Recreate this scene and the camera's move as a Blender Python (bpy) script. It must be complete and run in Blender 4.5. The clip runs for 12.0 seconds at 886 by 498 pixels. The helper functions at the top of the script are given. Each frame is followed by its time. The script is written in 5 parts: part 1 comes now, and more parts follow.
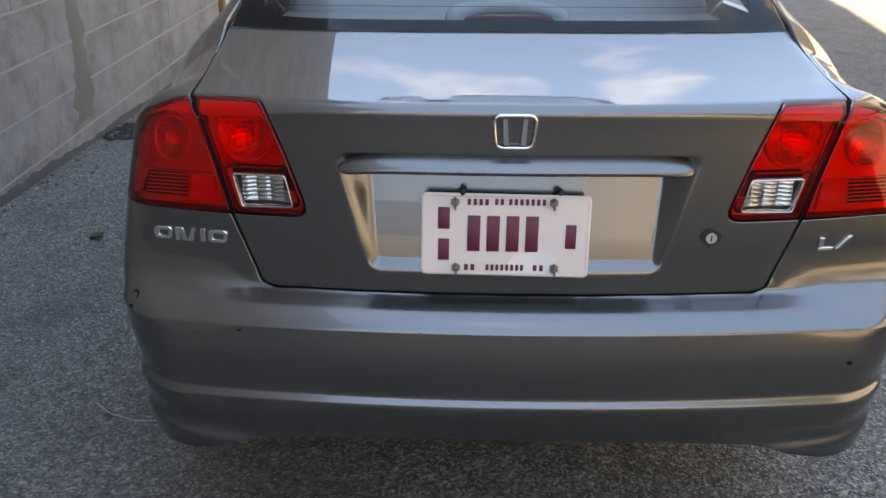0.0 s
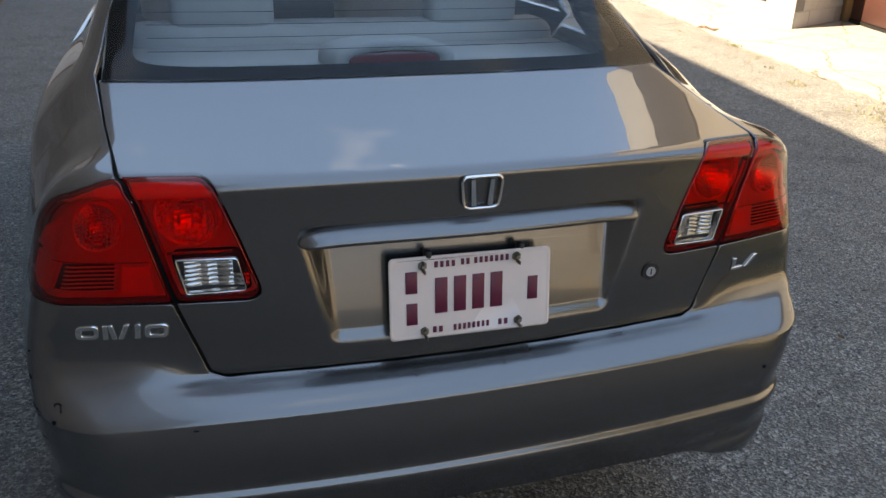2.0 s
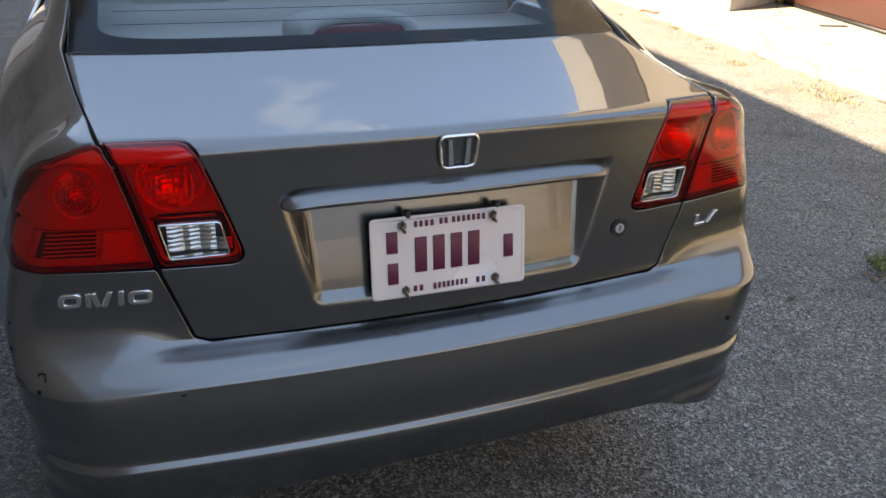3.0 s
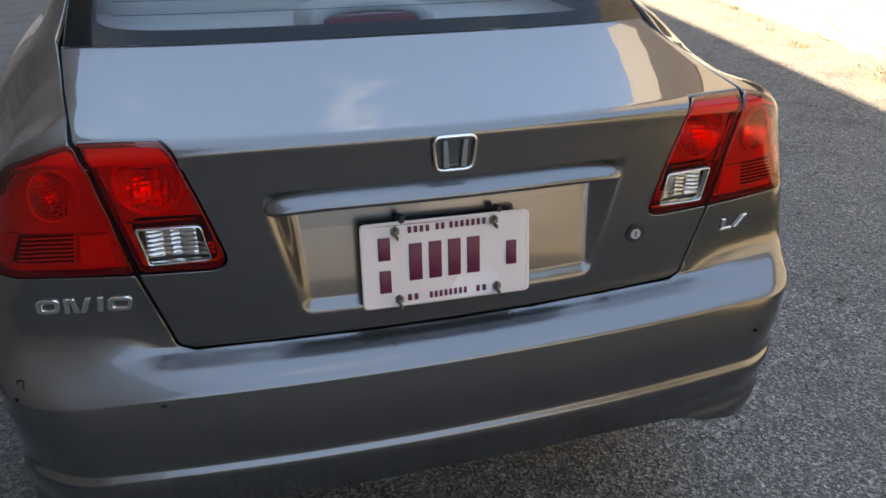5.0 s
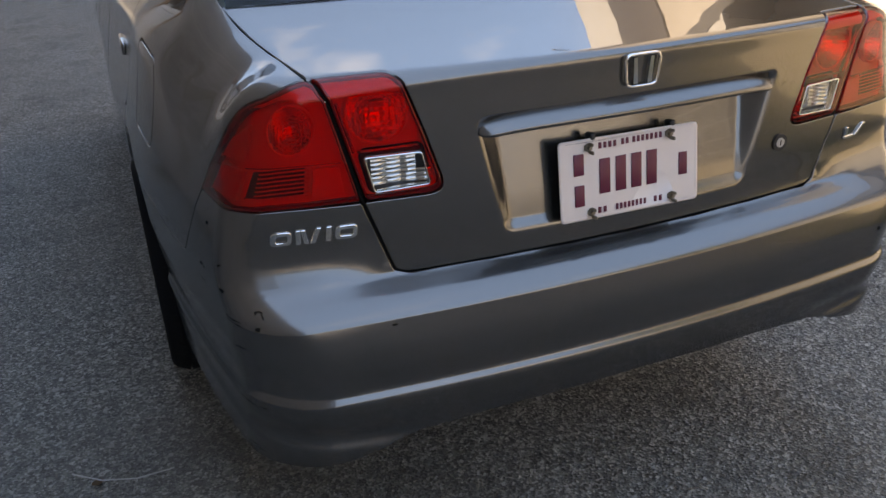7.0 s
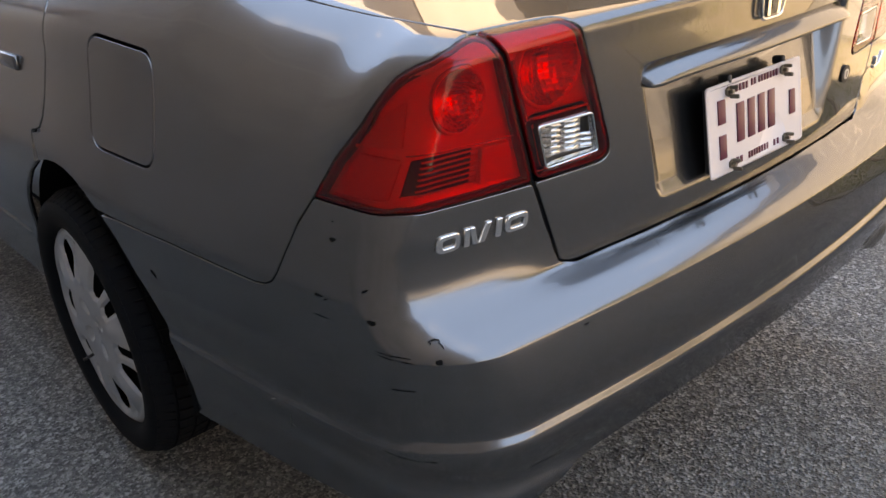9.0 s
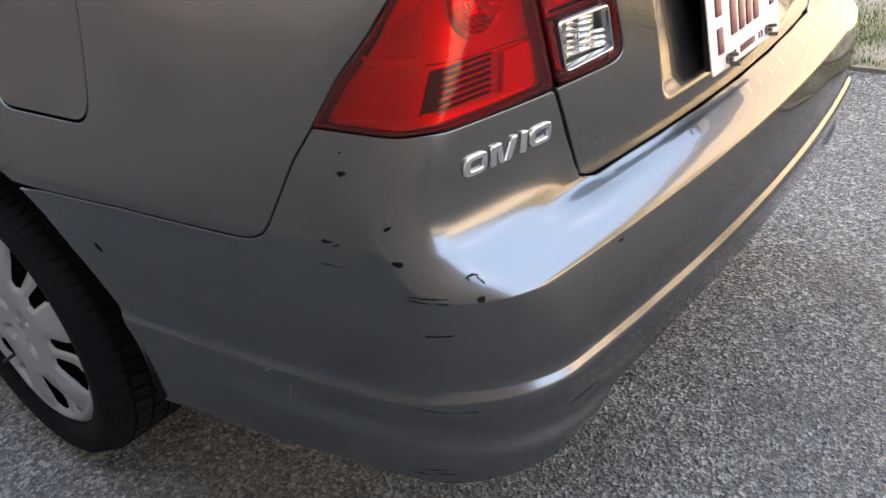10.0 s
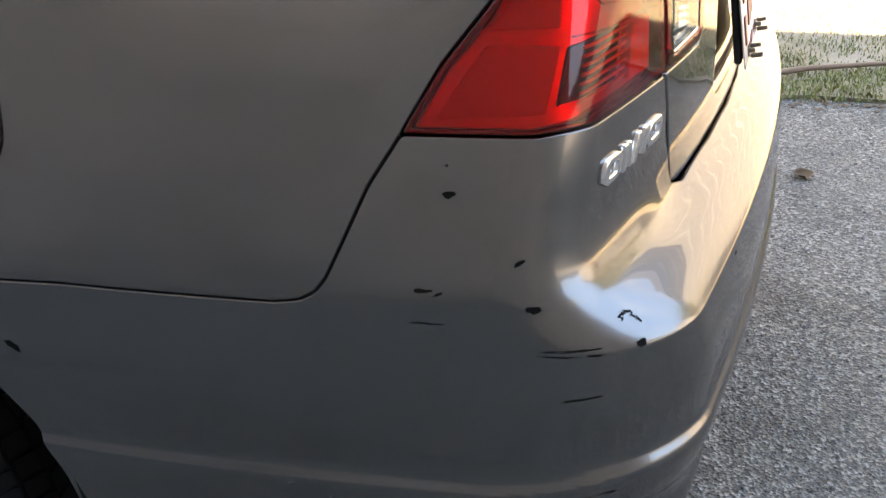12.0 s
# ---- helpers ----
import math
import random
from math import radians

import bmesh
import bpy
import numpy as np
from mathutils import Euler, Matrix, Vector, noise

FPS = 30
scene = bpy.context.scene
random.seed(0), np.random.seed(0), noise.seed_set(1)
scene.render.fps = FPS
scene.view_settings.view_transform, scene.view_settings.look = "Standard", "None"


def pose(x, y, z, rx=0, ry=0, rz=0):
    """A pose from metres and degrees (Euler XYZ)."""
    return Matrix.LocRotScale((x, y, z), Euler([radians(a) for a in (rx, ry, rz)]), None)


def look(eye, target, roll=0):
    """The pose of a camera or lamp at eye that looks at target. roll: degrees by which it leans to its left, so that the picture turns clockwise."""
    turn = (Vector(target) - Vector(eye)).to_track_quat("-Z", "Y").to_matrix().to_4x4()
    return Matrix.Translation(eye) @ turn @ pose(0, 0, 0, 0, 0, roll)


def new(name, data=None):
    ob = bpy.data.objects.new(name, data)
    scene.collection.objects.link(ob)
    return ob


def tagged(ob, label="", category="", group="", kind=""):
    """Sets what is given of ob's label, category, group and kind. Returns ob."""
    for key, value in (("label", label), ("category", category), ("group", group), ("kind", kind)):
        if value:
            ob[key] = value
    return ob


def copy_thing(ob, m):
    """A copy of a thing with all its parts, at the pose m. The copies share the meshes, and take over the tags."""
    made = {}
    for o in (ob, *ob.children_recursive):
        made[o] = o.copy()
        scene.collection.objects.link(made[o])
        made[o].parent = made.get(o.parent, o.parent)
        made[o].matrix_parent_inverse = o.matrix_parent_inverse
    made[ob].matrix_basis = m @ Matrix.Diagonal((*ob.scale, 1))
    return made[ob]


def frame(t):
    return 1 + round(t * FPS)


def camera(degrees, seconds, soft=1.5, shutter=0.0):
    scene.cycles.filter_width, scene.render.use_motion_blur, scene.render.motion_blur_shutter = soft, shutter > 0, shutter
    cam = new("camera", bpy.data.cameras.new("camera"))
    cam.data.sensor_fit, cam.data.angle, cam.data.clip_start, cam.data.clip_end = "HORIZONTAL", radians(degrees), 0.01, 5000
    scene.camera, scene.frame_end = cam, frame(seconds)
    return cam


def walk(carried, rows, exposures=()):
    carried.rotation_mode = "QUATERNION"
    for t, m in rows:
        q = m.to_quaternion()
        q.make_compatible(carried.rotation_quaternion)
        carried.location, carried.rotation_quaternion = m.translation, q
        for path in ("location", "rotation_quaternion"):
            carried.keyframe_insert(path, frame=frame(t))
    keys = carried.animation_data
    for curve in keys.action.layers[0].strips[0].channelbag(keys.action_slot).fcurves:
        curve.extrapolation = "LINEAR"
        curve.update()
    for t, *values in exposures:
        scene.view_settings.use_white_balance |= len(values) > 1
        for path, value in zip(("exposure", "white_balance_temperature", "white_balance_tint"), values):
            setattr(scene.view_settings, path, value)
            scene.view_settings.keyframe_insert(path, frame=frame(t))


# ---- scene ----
cam = camera(56.6, 12.0, soft=1.5)
PATH = [
    (0, (-0.1009, -1.3833, 1.3637), (-0.1432, 0.5160, 0.5696), 0.2),
    (0.5, (-0.2575, -1.3812, 1.3689), (-0.2039, 0.5202, 0.5758), 0.3),
    (1, (-0.4110, -1.4060, 1.4060), (-0.1689, 0.4810, 0.6159), -0.5),
    (1.5, (-0.4614, -1.3328, 1.4430), (0.0258, 0.5047, 0.6499), 0.9),
    (2, (-0.4697, -1.2463, 1.4688), (0.1030, 0.5572, 0.6530), 1.5),
    (2.5, (-0.5181, -1.2556, 1.4502), (0.1411, 0.5119, 0.6231), 1.6),
    (3, (-0.5377, -1.2803, 1.4296), (0.1545, 0.4728, 0.5964), 1.3),
    (5, (-0.4048, -1.2195, 1.4348), (0.1473, 0.5603, 0.5572), 0.3),
    (5.5, (-0.4017, -1.2154, 1.4616), (0.1071, 0.5758, 0.5799), 0.7),
    (6, (-0.4594, -1.2267, 1.4348), (0.0803, 0.5500, 0.5428), 1.0),
    (6.5, (-0.6705, -1.2412, 1.3792), (-0.0680, 0.5150, 0.4882), 0.6),
    (7, (-0.8755, -1.2206, 1.3544), (-0.1998, 0.5171, 0.4769), -2.7),
    (7.2, (-0.9146, -1.1691, 1.3493), (-0.1576, 0.5325, 0.4676), -2.6),
    (8.8, (-1.3071, -0.7519, 1.2566), (-0.1442, 0.7076, 0.3842), -4.7),
    (9, (-1.3091, -0.6932, 1.2442), (-0.1205, 0.7447, 0.3698), -4.5),
    (9.5, (-1.3380, -0.6273, 1.1938), (-0.0876, 0.7488, 0.3069), -4.3),
    (10, (-1.3689, -0.4820, 1.1670), (-0.0155, 0.7128, 0.1741), -6.9),
    (10.5, (-1.3225, -0.2719, 1.0908), (0.1700, 0.7056, 0.0608), -5.8),
    (11, (-1.3503, -0.1236, 1.0084), (0.1885, 0.7663, -0.0330), -6.2),
    (11.5, (-1.3751, -0.0752, 1.0341), (0.2215, 0.7457, 0.0247), -5.7),
    (12, (-1.3647, -0.0690, 1.0640), (0.3172, 0.6860, 0.1442), -5.1),
]
EXPOSURE = [(0.0, 3.7, 10850, 17), (1.0, 3.66, 10450, 16), (1.5, 3.28, 10250, 14), (2.0, 3.1, 10150, 14), (2.5, 3.24, 10250, 15), (5.5, 3.42, 10550, 16), (6.2, 3.41, 10650, 17), (7.2, 3.31, 10950, 19), (9.0, 4.01, 12150, 22), (9.5, 4.36, 12250, 22), (10.0, 4.81, 11950, 21), (10.5, 5.01, 11850, 21), (11.0, 5.26, 11550, 18), (11.5, 5.38, 11550, 19), (12.0, 4.71, 11450, 18)]
walk(cam, [(t, look(eye, target, roll)) for t, eye, target, roll in PATH], EXPOSURE)

# ---- sky and sun ----
SUN_UP, SUN_FROM = radians(57), radians(262)          # height; compass bearing from +y, clockwise
world = bpy.data.worlds.new("sky")
world.use_nodes = True
scene.world = world
wt = world.node_tree
wt.nodes.clear()
w_out = wt.nodes.new("ShaderNodeOutputWorld")
w_bg = wt.nodes.new("ShaderNodeBackground")
w_sky = wt.nodes.new("ShaderNodeTexSky")
w_sky.sky_type, w_sky.sun_disc = "NISHITA", False
w_sky.sun_elevation, w_sky.sun_rotation = SUN_UP, SUN_FROM
w_sky.air_density, w_sky.dust_density, w_sky.ozone_density = 1.0, 0.2, 2.0
w_co = wt.nodes.new("ShaderNodeTexCoord")
w_map = wt.nodes.new("ShaderNodeMapping")
w_map.inputs["Scale"].default_value = (2.2, 2.2, 4.0)
w_map.inputs["Location"].default_value = (0.14, 0.166, 0.0)
w_noise = wt.nodes.new("ShaderNodeTexNoise")
w_noise.inputs["Scale"].default_value, w_noise.inputs["Detail"].default_value, w_noise.inputs["Roughness"].default_value = 2.0, 8.0, 0.55
w_ramp = wt.nodes.new("ShaderNodeValToRGB")
w_ramp.color_ramp.elements[0].position, w_ramp.color_ramp.elements[1].position = 0.59, 0.80
w_ramp.color_ramp.elements[0].color, w_ramp.color_ramp.elements[1].color = (0.0, 0.0, 0.0, 1), (0.5, 0.5, 0.5, 1)
w_mix = wt.nodes.new("ShaderNodeMix")
w_mix.data_type = "RGBA"
w_mix.inputs["B"].default_value = (6.4, 6.9, 7.6, 1)
wt.links.new(w_co.outputs["Generated"], w_map.inputs["Vector"])
wt.links.new(w_map.outputs["Vector"], w_noise.inputs["Vector"])
wt.links.new(w_noise.outputs["Fac"], w_ramp.inputs["Fac"])
wt.links.new(w_ramp.outputs["Color"], w_mix.inputs["Factor"])
w_even = wt.nodes.new("ShaderNodeMix")                 # evens out the sky's fall from horizon to zenith
w_even.data_type = "RGBA"
w_even.inputs["Factor"].default_value = 0.85
w_even.inputs["B"].default_value = (1.0, 2.02, 4.2, 1)
wt.links.new(w_sky.outputs["Color"], w_even.inputs["A"])
wt.links.new(w_even.outputs["Result"], w_mix.inputs["A"])
wt.links.new(w_mix.outputs["Result"], w_bg.inputs["Color"])
wt.links.new(w_bg.outputs["Background"], w_out.inputs["Surface"])
w_bg.inputs["Strength"].default_value = 0.065
sun_data = bpy.data.lights.new("sun", "SUN")
sun_data.energy, sun_data.angle, sun_data.color = 2.8, radians(0.53), (1.0, 0.98, 0.95)
sun = new("sun", sun_data)
sun_way = Vector((math.sin(SUN_FROM) * math.cos(SUN_UP), math.cos(SUN_FROM) * math.cos(SUN_UP), math.sin(SUN_UP)))
sun.matrix_world = look(sun_way * 40, (0, 0, 0))

# ---- materials ----
def material(name):
    m = bpy.data.materials.new(name)
    m.use_nodes = True
    nt = m.node_tree
    return m, nt, nt.nodes["Principled BSDF"]


def setin(node, **values):
    for key, value in values.items():
        node.inputs[key.replace("_", " ")].default_value = value


def coords(nt, scale=1.0, kind="Object"):
    co = nt.nodes.new("ShaderNodeTexCoord")
    mp = nt.nodes.new("ShaderNodeMapping")
    mp.inputs["Scale"].default_value = (scale,) * 3 if not hasattr(scale, "__len__") else scale
    nt.links.new(co.outputs[kind], mp.inputs["Vector"])
    return mp.outputs["Vector"]


def noise_tex(nt, vec, scale, detail=4.0, rough=0.6):
    n = nt.nodes.new("ShaderNodeTexNoise")
    setin(n, Scale=scale, Detail=detail, Roughness=rough)
    nt.links.new(vec, n.inputs["Vector"])
    return n.outputs["Fac"]


def ramp(nt, fac, stops):
    r = nt.nodes.new("ShaderNodeValToRGB")
    els = r.color_ramp.elements
    while len(els) < len(stops):
        els.new(0.5)
    for el, (pos, col) in zip(els, stops):
        el.position = pos
        el.color = (*col, 1) if hasattr(col, "__len__") else (col, col, col, 1)
    nt.links.new(fac, r.inputs["Fac"])
    return r.outputs["Color"]


def mixed(nt, fac, a, b, mode="MIX"):
    m = nt.nodes.new("ShaderNodeMix")
    m.data_type, m.blend_type = "RGBA", mode
    for key, v in (("Factor", fac), ("A", a), ("B", b)):
        if hasattr(v, "is_linked") or hasattr(v, "links"):
            nt.links.new(v, m.inputs[key])
        else:
            m.inputs[key].default_value = v if key == "Factor" else ((*v, 1) if hasattr(v, "__len__") else (v, v, v, 1))
    return m.outputs["Result"]


def bump(nt, bsdf, height, strength=0.3, distance=0.01, socket="Normal"):
    b = nt.nodes.new("ShaderNodeBump")
    setin(b, Strength=strength, Distance=distance)
    nt.links.new(height, b.inputs["Height"])
    nt.links.new(b.outputs["Normal"], bsdf.inputs[socket])


def paint_metallic():
    m, nt, b = material("grey metallic car paint")
    v = coords(nt)
    fine = noise_tex(nt, v, 900.0, 2.0)
    dirt = noise_tex(nt, v, 3.0, 6.0, 0.65)
    c = mixed(nt, ramp(nt, fine, [(0.3, 0.0), (0.7, 1.0)]), (0.144, 0.142, 0.139), (0.180, 0.178, 0.174))
    c = mixed(nt, ramp(nt, dirt, [(0.45, 0.0), (0.9, 0.25)]), c, (0.145, 0.138, 0.127))
    nt.links.new(c, b.inputs["Base Color"])
    setin(b, Metallic=0.92, Specular_Tint=(0.35, 0.35, 0.36, 1), Roughness=0.245, Coat_Weight=1.0, Coat_IOR=1.43)
    # a film of road dust dulls the flanks
    sep = nt.nodes.new("ShaderNodeSeparateXYZ")
    nt.links.new(v, sep.inputs["Vector"])
    wide = nt.nodes.new("ShaderNodeMath")
    wide.operation = "ABSOLUTE"
    nt.links.new(sep.outputs["X"], wide.inputs[0])
    film = ramp(nt, wide.outputs["Value"], [(0.735, 0.0), (0.80, 1.0)])
    shine = ramp(nt, dirt, [(0.3, 0.004), (0.85, 0.018)])
    nt.links.new(mixed(nt, film, shine, 0.13), b.inputs["Coat Roughness"])
    return m


def plain(name, color, rough=0.5, metal=0.0, grain=0.15, scale=60.0, bumpy=0.0, coat=0.0):
    m, nt, b = material(name)
    v = coords(nt)
    n = noise_tex(nt, v, scale, 5.0)
    low = noise_tex(nt, v, scale * 0.06, 4.0)
    dark = tuple(x * (1 - grain) for x in color)
    lite = tuple(min(1, x * (1 + grain)) for x in color)
    c = mixed(nt, n, dark, lite)
    c = mixed(nt, ramp(nt, low, [(0.35, 0.0), (0.75, 0.5)]), c, dark)
    nt.links.new(c, b.inputs["Base Color"])
    setin(b, Roughness=rough, Metallic=metal, Coat_Weight=coat)
    if bumpy:
        bump(nt, b, n, 0.4, bumpy)
    return m


def asphalt():
    m, nt, b = material("worn asphalt with pale aggregate")
    v = coords(nt)
    cells = []
    for scale in (175.0, 100.0):
        vo = nt.nodes.new("ShaderNodeTexVoronoi")
        setin(vo, Scale=scale)
        nt.links.new(v, vo.inputs["Vector"])
        sep = nt.nodes.new("ShaderNodeSeparateColor")
        nt.links.new(vo.outputs["Color"], sep.inputs["Color"])
        cells.append((vo, sep))
    big = noise_tex(nt, v, 1.1, 6.0, 0.6)
    warm = noise_tex(nt, v, 0.5, 3.0, 0.6)
    (v1, s1), (v2, s2) = cells
    stone = ramp(nt, s1.outputs["Red"], [(0.0, (0.022, 0.021, 0.019)), (0.35, (0.082, 0.080, 0.073)), (0.72, (0.178, 0.173, 0.157)), (0.95, (0.370, 0.360, 0.325))])
    stone2 = ramp(nt, s2.outputs["Red"], [(0.0, (0.024, 0.023, 0.021)), (0.6, (0.140, 0.136, 0.124)), (0.97, (0.420, 0.408, 0.368))])
    c = mixed(nt, ramp(nt, s2.outputs["Green"], [(0.5, 0.15), (0.85, 0.85)]), stone, stone2)
    c = mixed(nt, ramp(nt, big, [(0.35, 0.0), (0.75, 0.45)]), c, (0.108, 0.104, 0.094))
    c = mixed(nt, ramp(nt, warm, [(0.4, 0.0), (0.7, 0.22)]), c, (0.135, 0.122, 0.100))
    tar = noise_tex(nt, v, 2.7, 7.0, 0.7)
    c = mixed(nt, ramp(nt, tar, [(0.50, 0.0), (0.68, 0.55)]), c, (0.045, 0.043, 0.039))
    nt.links.new(c, b.inputs["Base Color"])
    setin(b, Roughness=0.85)
    bump(nt, b, mixed(nt, 0.5, v1.outputs["Distance"], v2.outputs["Distance"]), 1.0, 0.011)
    return m


def stony(name, c1, c2, scale=8.0, rough=0.9, speck=220.0, b_dist=0.003, stain=(0.3, 0.27, 0.22), cracks=0.0, soil=0.0):
    m, nt, b = material(name)
    v = nt.nodes.new("ShaderNodeNewGeometry").outputs["Position"]
    n = noise_tex(nt, v, scale, 8.0, 0.6)
    f = noise_tex(nt, v, speck, 3.0)
    low = noise_tex(nt, v, scale * 0.12, 5.0, 0.65)
    c = mixed(nt, n, c1, c2)
    c = mixed(nt, ramp(nt, f, [(0.45, 0.0), (0.75, 0.35)]), c, tuple(x * 0.55 for x in c1))
    c = mixed(nt, ramp(nt, low, [(0.46, 0.0), (0.72, 0.65)]), c, stain)
    if soil:
        blot = noise_tex(nt, v, scale * 0.45, 9.0, 0.72)
        c = mixed(nt, ramp(nt, blot, [(0.50, 0.0), (0.66, soil)]), c, stain)
    relief = mixed(nt, 0.5, n, f)
    if cracks:
        wob = nt.nodes.new("ShaderNodeTexNoise")
        setin(wob, Scale=2.5, Detail=6.0, Roughness=0.65)
        nt.links.new(v, wob.inputs["Vector"])
        vo = nt.nodes.new("ShaderNodeTexVoronoi")
        vo.feature = "DISTANCE_TO_EDGE"
        setin(vo, Scale=cracks)
        nt.links.new(mixed(nt, 0.22, v, wob.outputs["Color"]), vo.inputs["Vector"])
        line = ramp(nt, vo.outputs["Distance"], [(0.0, 1.0), (0.012, 0.0)])
        c = mixed(nt, line, c, (0.07, 0.06, 0.045))
        relief = mixed(nt, line, relief, 0.0)
    nt.links.new(c, b.inputs["Base Color"])
    setin(b, Roughness=rough)
    bump(nt, b, relief, 0.5, b_dist)
    return m


def thin_clear(name, tint, gloss_rough=0.02, ior=1.5):
    """A thin clear sheet: lets tinted light through and mirrors by its Fresnel."""
    m = bpy.data.materials.new(name)
    m.use_nodes = True
    nt = m.node_tree
    nt.nodes.clear()
    out = nt.nodes.new("ShaderNodeOutputMaterial")
    tr = nt.nodes.new("ShaderNodeBsdfTransparent")
    tr.inputs["Color"].default_value = (*tint, 1)
    gl = nt.nodes.new("ShaderNodeBsdfGlossy")
    setin(gl, Roughness=gloss_rough)
    fr = nt.nodes.new("ShaderNodeFresnel")
    fr.inputs["IOR"].default_value = ior
    mx = nt.nodes.new("ShaderNodeMixShader")
    nt.links.new(fr.outputs["Fac"], mx.inputs["Fac"])
    nt.links.new(tr.outputs["BSDF"], mx.inputs[1])
    nt.links.new(gl.outputs["BSDF"], mx.inputs[2])
    nt.links.new(mx.outputs["Shader"], out.inputs["Surface"])
    return m


def pebbles_mat():
    m, nt, b = material("loose aggregate")
    geo = nt.nodes.new("ShaderNodeNewGeometry")
    c = ramp(nt, geo.outputs["Random Per Island"], [(0.0, (0.03, 0.03, 0.03)), (0.5, (0.10, 0.098, 0.093)), (0.85, (0.22, 0.21, 0.195)), (1.0, (0.42, 0.40, 0.37))])
    n = noise_tex(nt, coords(nt), 300.0, 3.0)
    nt.links.new(mixed(nt, n, c, (0.08, 0.075, 0.07)), b.inputs["Base Color"])
    setin(b, Roughness=0.8)
    return m


def blades_mat(name, stops):
    m, nt, b = material(name)
    geo = nt.nodes.new("ShaderNodeNewGeometry")
    c = ramp(nt, geo.outputs["Random Per Island"], stops)
    n = noise_tex(nt, coords(nt), 2.0, 3.0)
    nt.links.new(mixed(nt, n, c, (0.13, 0.14, 0.045)), b.inputs["Base Color"])
    setin(b, Roughness=0.55)
    return m


PAINT = paint_metallic()
ASPHALT = asphalt()
RUBBER = plain("black tyre rubber", (0.007, 0.007, 0.0075), 0.9, 0, 0.3, 90.0)
BLACK = plain("black plastic", (0.012, 0.012, 0.013), 0.55, 0, 0.2)
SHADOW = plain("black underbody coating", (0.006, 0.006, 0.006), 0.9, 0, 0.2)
CHROME = plain("chrome", (0.78, 0.78, 0.77), 0.10, 1.0, 0.05)
SILVER = plain("silver painted plastic", (0.46, 0.46, 0.455), 0.36, 0.45, 0.1, 40.0, 0, 0.3)
STEEL = plain("rusty bolt steel", (0.22, 0.19, 0.15), 0.5, 0.8, 0.4, 500.0)
PLATE = plain("white plate enamel", (0.70, 0.59, 0.53), 0.4, 0, 0.04, 40.0, 0, 0.08)
MAROON = plain("maroon enamel", (0.12, 0.008, 0.03), 0.4, 0, 0.15)
RED_LENS = thin_clear("red lamp lens", (0.98, 0.042, 0.014), 0.03, 1.5)
RED_DARK = plain("dark red lamp rim", (0.16, 0.004, 0.006), 0.15, 0, 0.1, 50, 0, 1.0)
CLEAR_LENS = thin_clear("clear lamp lens", (0.93, 0.93, 0.92), 0.03, 1.45)
REFLECT = plain("silvered reflector", (0.70, 0.69, 0.67), 0.07, 0.9, 0.06)
CHAMBER = plain("dim lamp chamber", (0.035, 0.033, 0.033), 0.4, 0.2, 0.1)
OPTIC = plain("pressed lamp optic", (0.95, 0.94, 0.93), 0.12, 0.9, 0.04)
MIRRORED = plain("silvered lamp housing", (0.93, 0.92, 0.91), 0.30, 0.65, 0.06)
BOWL = plain("pale lamp housing", (0.90, 0.88, 0.87), 0.45, 0.0, 0.1)
GLASS = thin_clear("tinted car glass", (0.90, 0.95, 0.96), 0.0, 1.31)
FRIT = plain("black glass border", (0.006, 0.006, 0.007), 0.9, 0, 0.05)
for dull, level in ((RUBBER, 0.15), (FRIT, 0.0), (SHADOW, 0.1)):
    dull.node_tree.nodes["Principled BSDF"].inputs["Specular IOR Level"].default_value = level
CLOTH = plain("beige seat cloth", (0.46, 0.45, 0.42), 0.95, 0, 0.15, 300.0, 0.001)
TRIM = plain("grey cabin trim", (0.42, 0.42, 0.40), 0.8, 0, 0.12, 200.0, 0.001)
BLOCK = stony("painted grey concrete block", (0.185, 0.183, 0.178), (0.320, 0.316, 0.307), 6.0, 0.85, 120.0, 0.005, (0.105, 0.10, 0.092), soil=0.75)
MORTAR = stony("pale mortar", (0.28, 0.275, 0.265), (0.35, 0.345, 0.335), 14.0)
PALE_MORTAR = stony("white painted mortar", (0.42, 0.413, 0.40), (0.50, 0.492, 0.478), 14.0)
YARD_BLOCK = stony("weathered cream block", (0.205, 0.202, 0.195), (0.27, 0.266, 0.257), 5.0, 0.85, 120.0, 0.003, (0.22, 0.205, 0.18))
CREAM = stony("cream painted block", (0.37, 0.360, 0.335), (0.45, 0.438, 0.41), 5.0, 0.85, 120.0, 0.003, (0.36, 0.34, 0.30))
CONCRETE = stony("pale weathered concrete", (0.17, 0.160, 0.137), (0.28, 0.266, 0.236), 3.5, 0.9, 70.0, 0.006, (0.17, 0.145, 0.105), 0.9)
SOIL = stony("dry soil with gravel", (0.15, 0.12, 0.075), (0.24, 0.20, 0.14), 9.0, 0.95, 60.0, 0.01)
GRASS = blades_mat("grass blades", [(0.0, (0.07, 0.11, 0.015)), (0.5, (0.15, 0.19, 0.03)), (0.75, (0.26, 0.25, 0.06)), (1.0, (0.34, 0.27, 0.12))])
DRYWEED = blades_mat("dry weeds", [(0.0, (0.11, 0.09, 0.03)), (0.7, (0.20, 0.16, 0.07)), (1.0, (0.09, 0.10, 0.03))])
PEBBLE = pebbles_mat()
ROT = plain("dark rotted leaves", (0.035, 0.024, 0.016), 0.9, 0, 0.4, 40.0)
LITTER = plain("dead leaves", (0.16, 0.10, 0.055), 0.8, 0, 0.4, 30.0)
